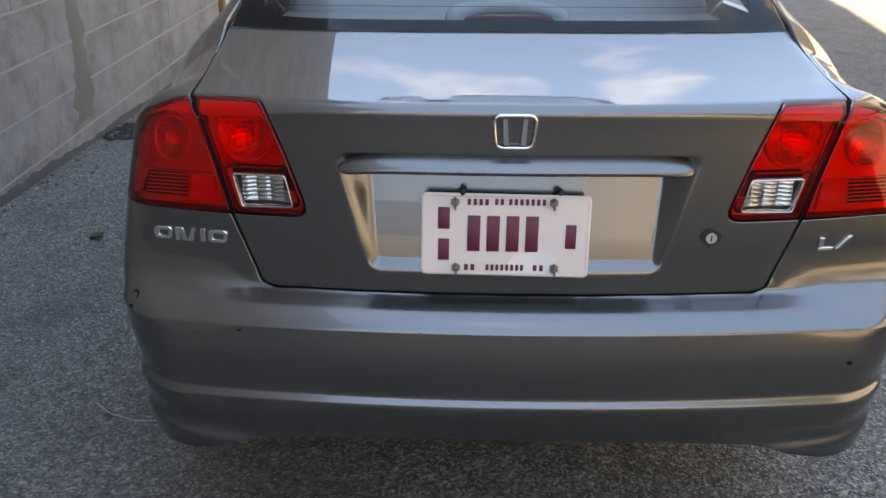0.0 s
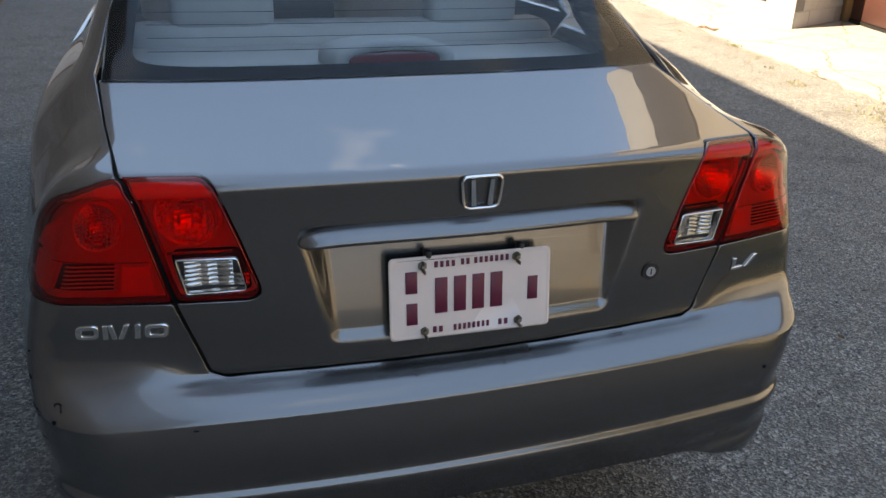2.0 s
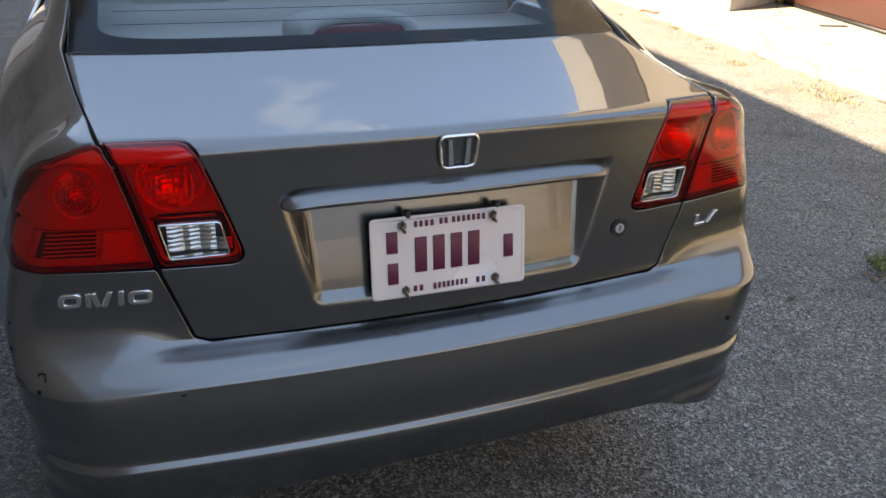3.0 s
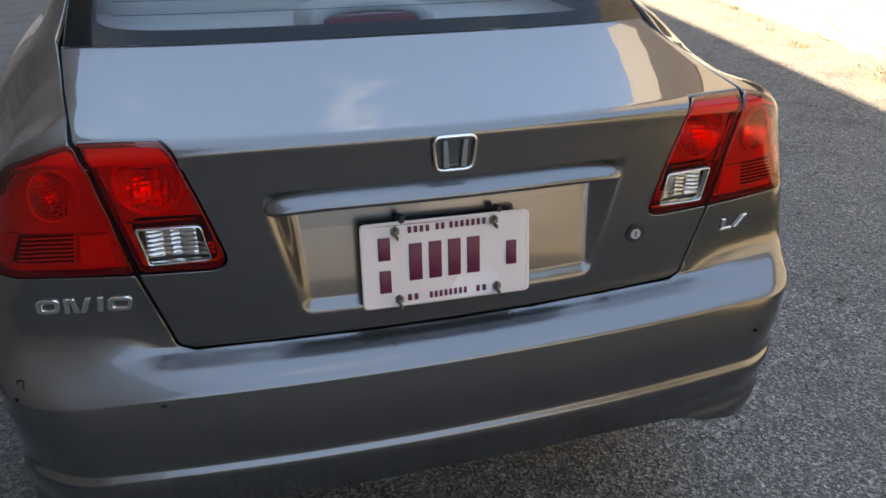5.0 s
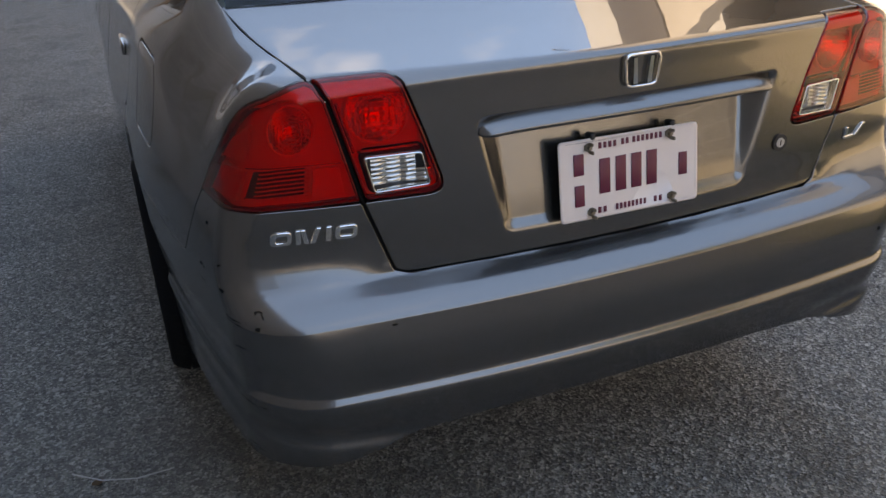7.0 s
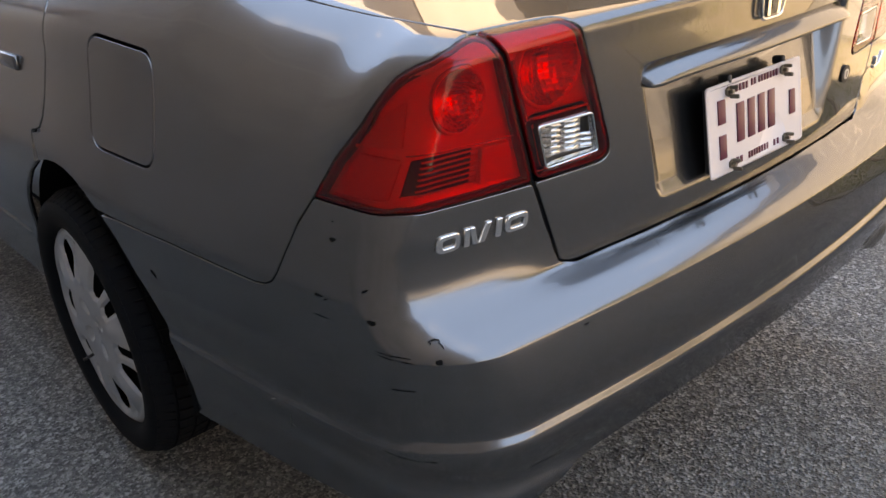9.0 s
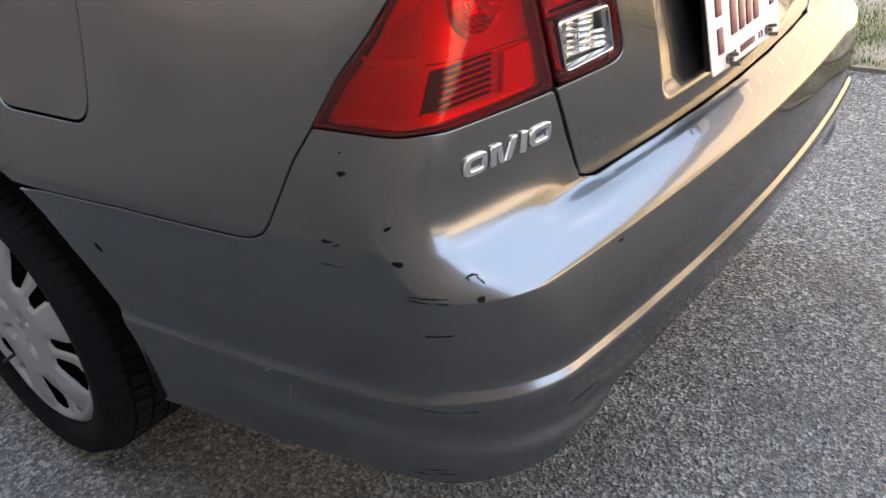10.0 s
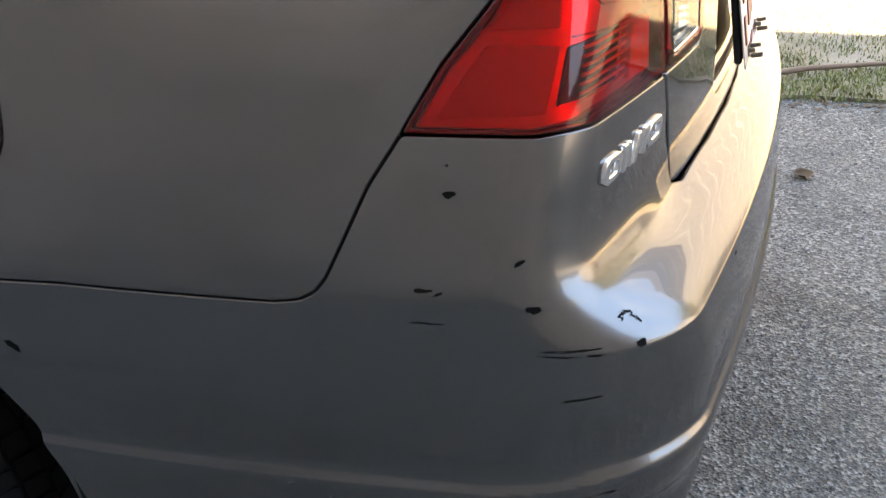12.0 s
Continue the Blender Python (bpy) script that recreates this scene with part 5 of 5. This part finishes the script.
    sheet("back_plate", HULL, loop.tolist(), MIRRORED, outer, step=0.012, lift=-0.018, depth=0.004, gap=0.004, flat=True, holes=[mouth(HULL, 0.640, 0.972, 0.0415, side)])
    sheet("back_plate", HULL, sided([(0.570, 0.05, 1.012), (0.597, 0.086, 1.044), (0.633, 0.081, 1.042), (0.663, 0.087, 1.031), (0.690, 0.106, 1.008), (0.676, 0.08, 1.012), (0.640, 0.066, 1.022)], side), BOWL, outer, step=0.01, lift=-0.0045, depth=0.004)
    bowl(HULL, 0.640, 0.972, 0.042, side, outer, 4)
    sheet("reflex_panel", HULL, sided([(0.700, 0.09, 0.985), (0.722, 0.13, 0.960), (0.741, 0.165, 0.920), (0.712, 0.095, 0.918)], side), BOWL, outer, "plain reflex panel", step=0.012, lift=-0.008, depth=0.01, corner=0.004)
    dark = [(0.612, 0.06, 0.904), (0.705, 0.09, 0.906), (0.724, 0.10, 0.856), (0.620, 0.062, 0.851)]
    sheet("signal_chamber", HULL, sided(dark, side), CHAMBER, outer, "dark ribbed turn signal chamber", step=0.02, lift=-0.016, depth=0.010, corner=0.004)
    for k in range(7):
        z = 0.856 + k * 0.0073
        x0, x1 = 0.617 - k * 0.0012, 0.728 - k * 0.003
        pts = on_skin(HULL, np.linspace(x0, x1, 12), z, 0.011, side)
        place("rib", mesh_of("rib", *tube(pts, 0.0017, 5), BOWL), outer)
    near = [(0.558, 0.05, 0.902), (0.604, 0.058, 0.903), (0.612, 0.06, 0.849), (0.552, 0.05, 0.845)]
    tip = [(0.712, 0.095, 0.908), (0.742, 0.160, 0.915), (0.762, 0.205, 0.852), (0.734, 0.108, 0.852)]
    for area in (near, tip):
        sheet("reflex_panel", HULL, sided(area, side), BOWL, outer, "plain reflex panel", step=0.02, lift=-0.008, depth=0.01, corner=0.004)
    place("divider", mesh_of("divider", *tube(on_skin(HULL, np.linspace(0.557, 0.735, 20), np.linspace(0.909, 0.913, 20), 0.0022, side), 0.0011, 6), REFLECT), outer)
    return inner, outer


for side in (-1, 1):
    lamp_set(side)


def garnish():
    """The bright rounded bar over the plate."""
    n, seg, verts, faces = 90, 24, [], []
    for i in range(n + 1):
        v = -1 + 2 * i / n
        u = 1.5 * v - 0.5 * v ** 3
        x = -0.004 + 0.318 * u
        k = max(0.0, 1 - abs(u) ** 34) ** 0.5 * (0.87 + 0.13 * (1 - abs(u) ** 4))
        y, z = 0.004 + 0.145 * x * x, 0.9475 - 0.011 * abs(u) ** 6
        verts += [(x, y - max(0.001, 0.025 * k) * math.cos(a) + 0.011 + 0.022 * k * math.sin(a), z + max(0.001, 0.0195 * k) * math.sin(a)) for a in np.linspace(0, 2 * math.pi, seg, endpoint=False)]
    for i in range(n):
        faces += [(i * seg + k, i * seg + (k + 1) % seg, (i + 1) * seg + (k + 1) % seg, (i + 1) * seg + k) for k in range(seg)]
    faces += [tuple(range(seg)), tuple(range(n * seg, (n + 1) * seg))]
    place("garnish_bar", mesh_of("garnish_bar", verts, faces, PAINT), lid, "glossy rounded grey bar over the plate")


garnish()


def wheel():
    w = tagged(new("wheel"))
    w.parent = car
    seg = 96
    prof = [(0.240, -0.080), (0.247, -0.096), (0.264, -0.106), (0.290, -0.108), (0.302, -0.103), (0.312, -0.092), (0.319, -0.074), (0.320, 0.0), (0.319, 0.074), (0.312, 0.09), (0.300, 0.10), (0.240, 0.09)]
    verts, faces, k = [], [], len(prof)
    for i in range(seg):
        a = 2 * math.pi * i / seg
        verts += [(x, r * math.cos(a), r * math.sin(a)) for r, x in prof]
    for i in range(seg):
        j = (i + 1) % seg
        faces += [(i * k + q, i * k + q + 1, j * k + q + 1, j * k + q) for q in range(k - 1)]
    tyre = place("tyre", mesh_of("tyre", verts, faces, RUBBER), w, "black rubber tyre with worn tread")
    verts, faces = [], []
    lanes = [(-0.098, -0.062, 76, 0.014, 0.313), (-0.055, -0.022, 60, 0.02, 0.320), (-0.015, 0.015, 48, -0.02, 0.320), (0.022, 0.055, 60, 0.02, 0.320), (0.062, 0.098, 76, 0.014, 0.313)]
    for x0, x1, n, slant, rr in lanes:
        for i in range(n):
            a0, a1 = 2 * math.pi * i / n, 2 * math.pi * (i + 0.80) / n
            b = len(verts)
            out0 = 0.309 if x0 < -0.09 else 0.327
            out1 = 0.309 if x1 > 0.09 else 0.327
            for x, top, sl in ((x0, out0, 0), (x1, out1, slant)):
                for a in (a0 + sl, a1 + sl):
                    for r in (rr - 0.012, top):
                        verts.append((x, r * math.cos(a), r * math.sin(a)))
            faces += [tuple(b + q for q in f) for f in ((0, 1, 3, 2), (4, 6, 7, 5), (0, 4, 5, 1), (2, 3, 7, 6), (1, 5, 7, 3))]
    place("tread", mesh_of("tread", verts, faces, RUBBER, False), tyre)
    part("rim", cyl_bm((-0.035, 0, 0), (0.02, 0, 0), 0.243, 48), SHADOW, w, "dark steel rim behind the cover", smooth=False)
    na, radii = 288, np.concatenate((np.linspace(0.004, 0.10, 14), np.linspace(0.105, 0.224, 36)))

    def slot(r, a):
        """Depth into one of the paired openings; above zero is open."""
        best = -1.0
        for pair in range(6):
            for off in (-11.0, 11.0):
                d = (math.degrees(a) - pair * 60 - off + 180) % 360 - 180
                across = radians(d) * r
                wide = 0.013 + 0.010 * (r - 0.12) / 0.08
                best = max(best, min(wide - abs(across), r - 0.112 - abs(across) * 0.6, 0.205 - r - abs(across) * 0.3))
        return best

    def height(r, a):
        wave = math.cos(6 * a)
        x = -0.100 + 0.016 * max(0, (r - 0.10) / 0.12) ** 2 - 0.006 * math.exp(-((r - 0.214) / 0.008) ** 2) + 0.010 * math.exp(-(r / 0.035) ** 2)
        x += 0.013 * max(0, wave) ** 2 * math.exp(-((r - 0.165) / 0.035) ** 2)
        x -= 0.006 * max(0, -wave) ** 3 * math.exp(-((r - 0.150) / 0.045) ** 2)
        for q in range(4):
            b = math.pi / 4 + q * math.pi / 2
            dd = math.hypot(r * math.cos(a) - 0.052 * math.cos(b), r * math.sin(a) - 0.052 * math.sin(b))
            x += 0.018 * math.exp(-(dd / 0.0155) ** 8)
        return x

    verts, faces, open_at = [], [], {}
    for i in range(na):
        a = 2 * math.pi * i / na
        for q, r in enumerate(radii):
            open_at[i, q] = slot(r, a)
            verts.append((height(r, a) + 0.007 * min(1.0, max(0.0, (open_at[i, q] + 0.0040) / 0.0040)), 1.085 * r * math.cos(a), 1.085 * r * math.sin(a)))
    m = len(radii)
    for i in range(na):
        j = (i + 1) % na
        for q in range(m - 1):
            if min(open_at[i, q], open_at[j, q], open_at[i, q + 1], open_at[j, q + 1]) < 0:
                faces.append((i * m + q, i * m + q + 1, j * m + q + 1, j * m + q))
    place("wheel_cover", mesh_of("wheel_cover", verts, faces, SILVER), w, "silver plastic wheel cover with paired slots")
    part("valve", cyl_bm((-0.085, 0.10, -0.155), (-0.112, 0.098, -0.158), 0.004, 10), BLACK, w)
    part("centre_mark", box_bm((-0.0945, -0.011, -0.011), (-0.089, 0.011, 0.011), 0.003, 2), SILVER, w)
    return w


WHEEL_Y, WHEEL_Z = 1.120, 0.325
rear_left = wheel()
rear_left.matrix_local = pose(-0.775, WHEEL_Y, WHEEL_Z, 12)
for side, y in ((1, WHEEL_Y), (-1, 3.685), (1, 3.685)):
    copy_thing(rear_left, pose(side * 0.768, y, WHEEL_Z, 30, 0, 0 if side < 0 else 180))
for side in (-1, 1):
    for y in (ARCH_Y, 3.685):
        seg = 24
        v = [(side * x, y - 0.395 * math.cos(a), ARCH_Z + 0.395 * math.sin(a)) for x in (0.845, 0.50) for a in np.linspace(-0.15, math.pi + 0.15, seg)]
        f = [(i, i + 1, seg + i + 1, seg + i) for i in range(seg - 1)] + [tuple(range(seg, 2 * seg))]
        place("wheel_liner", mesh_of("wheel_liner", v, f, SHADOW), car)


def number_plate():
    p = tagged(new("number_plate"))
    p.parent = car
    p["label"] = "white plate with maroon bars and rusty bolts"
    p.matrix_local = pose(-0.019, -0.002, 0.8145, -7.0, 0.9, 0.5)
    W, H, n, verts, faces = 0.1515, 0.0755, 40, [], []
    loop = round_corners([(-W, -H), (W, -H), (W, H), (-W, H)], 0.010)
    bend = lambda x, z: 0.0022 * (x / W) ** 2 * (z / H) + 0.0012 * math.sin(x * 31)
    for inset, y in ((0.0, 0.0009), (0.0, -0.0009), (0.0035, -0.0016), (0.0058, -0.0009)):
        verts += [(x * (1 - inset / W), y + bend(x, z), z * (1 - inset / H)) for x, z in loop]
    k = len(loop)
    for r in range(3):
        faces += [(r * k + i, r * k + (i + 1) % k, (r + 1) * k + (i + 1) % k, (r + 1) * k + i) for i in range(k)]
    cols = 25
    base = len(verts)
    verts_in = [(x, bend(x, z) - 0.0009, z) for z in np.linspace(-H + 0.006, H - 0.006, 9) for x in np.linspace(-W + 0.006, W - 0.006, cols)]
    verts += verts_in
    faces += [(base + r * cols + i, base + r * cols + i + 1, base + (r + 1) * cols + i + 1, base + (r + 1) * cols + i) for r in range(8) for i in range(cols - 1)]
    faces.append(tuple(range(k - 1, -1, -1)))
    place("plate_sheet", mesh_of("plate_sheet", verts, faces, PLATE), p)

    def mark(x0, z0, x1, z1, round_by=0.003):
        bm = box_bm((x0, -0.0030, z0), (x1, -0.0009, z1), 0.0009, 2)
        for v in bm.verts:
            v.co.y += bend(v.co.x, v.co.z)
        part("bar", bm, MAROON, p)
    for x0, z0, x1, z1 in ((-0.122, 0.010, -0.101, 0.050), (-0.121, -0.048, -0.101, -0.008), (-0.069, -0.030, -0.046, 0.036), (-0.034, -0.030, -0.011, 0.036), (0.001, -0.030, 0.024, 0.036),
                           (0.036, -0.030, 0.059, 0.036), (0.108, -0.022, 0.127, 0.022)):
        mark(x0, z0, x1, z1)
    # the small rows of writing, one short bar for each character
    for x, z, count, step in ((-0.070, 0.055, 4, 0.0105), (-0.021, 0.056, 2, 0.0100), (0.004, 0.056, 7, 0.0100), (-0.073, -0.066, 2, 0.0115), (-0.034, -0.066, 8, 0.0090), (0.052, -0.066, 2, 0.0115)):
        for i in range(count):
            mark(x + i * step, z, x + i * step + step * 0.60, z + 0.0115)
    for x, z in ((-0.092, 0.060), (0.084, 0.062), (-0.088, -0.062), (0.090, -0.060)):
        b = cyl_bm((x, 0.004, z), (x, -0.012, z), 0.0035, 10)
        cyl_bm((x, -0.001, z), (x, -0.0045, z), 0.0085, 6, bm=b)
        box_bm((x - 0.0018, -0.022, z - 0.011), (x + 0.0018, -0.005, z - 0.004), 0.0012, 1, bm=b)
        box_bm((x - 0.0018, -0.020, z + 0.004), (x + 0.0018, -0.005, z + 0.010), 0.0012, 1, bm=b)
        part("wing_bolt", b, STEEL, p, "rusty wing nut on its bolt", smooth=False)
    for x in (-0.079, 0.096):
        part("bracket", box_bm((x - 0.006, 0.000, 0.070), (x + 0.006, 0.022, 0.085), 0.004, 2), BLACK, p, "black plastic bracket")
    part("backing", box_bm((-0.145, 0.003, -0.068), (0.145, 0.014, 0.072), 0.004, 2), BLACK, p, "black plastic plate backing")


number_plate()


def lid_trim():
    # badge: a bright rounded frame with two bars
    badge = new("badge")
    badge.parent = lid
    badge["label"] = "small chrome badge"
    badge.matrix_local = pose(-0.009, -0.003, 1.006, 1.5)
    ring = round_corners([(-0.032, -0.028), (0.032, -0.028), (0.037, 0.029), (-0.037, 0.029)], 0.014)
    place("badge_frame", mesh_of("badge_frame", *tube([(x, -0.004, z) for x, z in ring], 0.0031, 8, True), CHROME), badge)
    for s in (-1, 1):
        bm = bmesh.new()
        lo, hi = ((0.010, 0.019), (0.011, 0.020))
        vs = [bm.verts.new((s * x, y, z)) for y in (-0.007, 0.002) for x, z in ((lo[0], -0.023), (lo[1], -0.023), (hi[1] + 0.001, 0.024), (hi[0] + 0.003, 0.024))]
        for f in ((0, 1, 2, 3), (7, 6, 5, 4), (0, 4, 5, 1), (1, 5, 6, 2), (2, 6, 7, 3), (3, 7, 4, 0)):
            bm.faces.new([vs[i] for i in f])
        part("badge_bar", bm, CHROME, badge, smooth=False)
    lock = cyl_bm((0.357, 0.034, 0.805), (0.357, 0.0190, 0.805), 0.0175, 28)
    lk = part("key_lock", lock, BLACK, lid, "round key lock with black ring", smooth=False)
    part("cylinder", cyl_bm((0.357, 0.026, 0.805), (0.357, 0.0175, 0.805), 0.0100, 24), SILVER, lk, "bright lock cylinder", smooth=False)
    part("keyhole", box_bm((0.3558, 0.0168, 0.799), (0.3582, 0.0190, 0.811)), BLACK, lk, smooth=False)


lid_trim()


def bumper_badges():
    """Plain bright shapes where the badges sit beside the lid: two hollow ovals with bars between, and three bars."""
    def shape(loop, holes=()):
        sheet("badge_bar", HULL, loop, CHROME, bumper, "chrome badge bar", step=0.006, lift=0.0046, depth=0.0055, gap=0.0, flat=True, holes=holes)
    flat = lambda x, z: HULL.back((x, 0.06, z))[0]
    for x0, x1 in ((-0.697, -0.655), (-0.578, -0.539)):
        s0, s1 = flat(x0, 0.78), flat(x1, 0.78)
        oval = round_corners([(s0, 0.7715), (s1, 0.7715), (s1 + 0.003, 0.7975), (s0 + 0.003, 0.7975)], 0.010)
        hole = round_corners([(s0 + 0.009, 0.7785), (s1 - 0.006, 0.7785), (s1 - 0.005, 0.7905), (s0 + 0.011, 0.7905)], 0.004)
        shape(oval, [hole])
    for x0, x1, z0, z1, lean in ((-0.648, -0.638, 0.7705, 0.798, 0.002), (-0.632, -0.623, 0.7705, 0.798, -0.004), (-0.622, -0.612, 0.7705, 0.799, 0.012), (-0.594, -0.584, 0.771, 0.799, 0.003),
                                 (0.566, 0.597, 0.769, 0.776, 0.0), (0.566, 0.576, 0.777, 0.796, 0.0), (0.602, 0.612, 0.771, 0.797, 0.020)):
        s0, s1 = flat(x0, z0), flat(x1, z0)
        shape(round_corners([(s0, z0), (s1, z0), (s1 + lean, z1), (s0 + lean, z1)], 0.002))


bumper_badges()


def decal(name, s, v, w, h, turn, seed, mat=SHADOW, wrap=HULL, rough=0.35):
    """A thin chip or scratch on the bumper: ragged, and just proud of the paint."""
    rng = random.Random(seed)
    n, ca, sa = 14, math.cos(radians(turn)), math.sin(radians(turn))
    pts = []
    for i in range(n):
        a = 2 * math.pi * i / n
        k = 1 + rng.uniform(-rough, rough)
        x, y = 0.5 * w * math.cos(a) * k, 0.5 * h * math.sin(a) * k
        pts.append((s + x * ca - y * sa, v + x * sa + y * ca))
    q = np.array(pts + [(s, v)])
    p = wrap.at(q[:, 0], q[:, 1])
    p = p + 0.0005 * wrap.normal(p)
    place(name, mesh_of(name, p, [(i, (i + 1) % n, n) for i in range(n)], mat), bumper)


CHIPS = [(-0.803, 0.794, 0.009, 0.006, 10), (-0.801, 0.818, 0.003, 0.002, 0), (-0.834, 0.708, 0.013, 0.004, 0), (-0.822, 0.705, 0.009, 0.002, 25), (-0.756, 0.691, 0.011, 0.008, -10), (-0.762, 0.734, 0.009, 0.003, 25),
         (-0.689, 0.647, 0.007, 0.007, 20), (-1.308, 0.611, 0.022, 0.010, -30), (-0.508, 0.632, 0.008, 0.004, 0), (-0.170, 0.642, 0.004, 0.003, 0), (0.60, 0.575, 0.010, 0.008, 0)]
for i, (s, v, w, h, turn) in enumerate(CHIPS):
    decal("paint_chip", s, v, w, h, turn, i)
for i, (s, v, w, turn) in enumerate([(-0.834, 0.675, 0.026, -2), (-0.734, 0.650, 0.040, 2), (-0.742, 0.644, 0.026, 0), (-0.722, 0.644, 0.012, 0), (-0.732, 0.595, 0.036, 4), (-0.745, 0.468, 0.050, 0), (-0.705, 0.470, 0.014, 5),
                                     (-0.741, 0.350, 0.034, 3), (-0.765, 0.345, 0.020, 0), (-0.748, 0.357, 0.030, 6)]):
    decal("scratch", s, v, w, 0.0016, turn, 40 + i, rough=0.6)
for i, (ds, dv) in enumerate(((-0.013, 0.004), (-0.011, -0.001), (-0.006, 0.006), (0.0, 0.007), (0.004, 0.006), (0.008, 0.005), (0.010, 0.000), (0.016, -0.008), (0.018, -0.013), (0.012, -0.004), (-0.002, 0.005))):
    decal("scuff", -0.690 + ds * 0.42, 0.668 + dv * 0.45, 0.0030, 0.0017, 35 * i, 80 + i, rough=0.7)
for i, (s, v, w, turn) in enumerate([(-1.001, 0.462, 0.018, 25), (-0.956, 0.423, 0.012, 0), (-0.963, 0.432, 0.03, 70)]):
    decal("pale_scrape", s, v, w, 0.0014, turn, 120 + i, STREAK, rough=0.7)
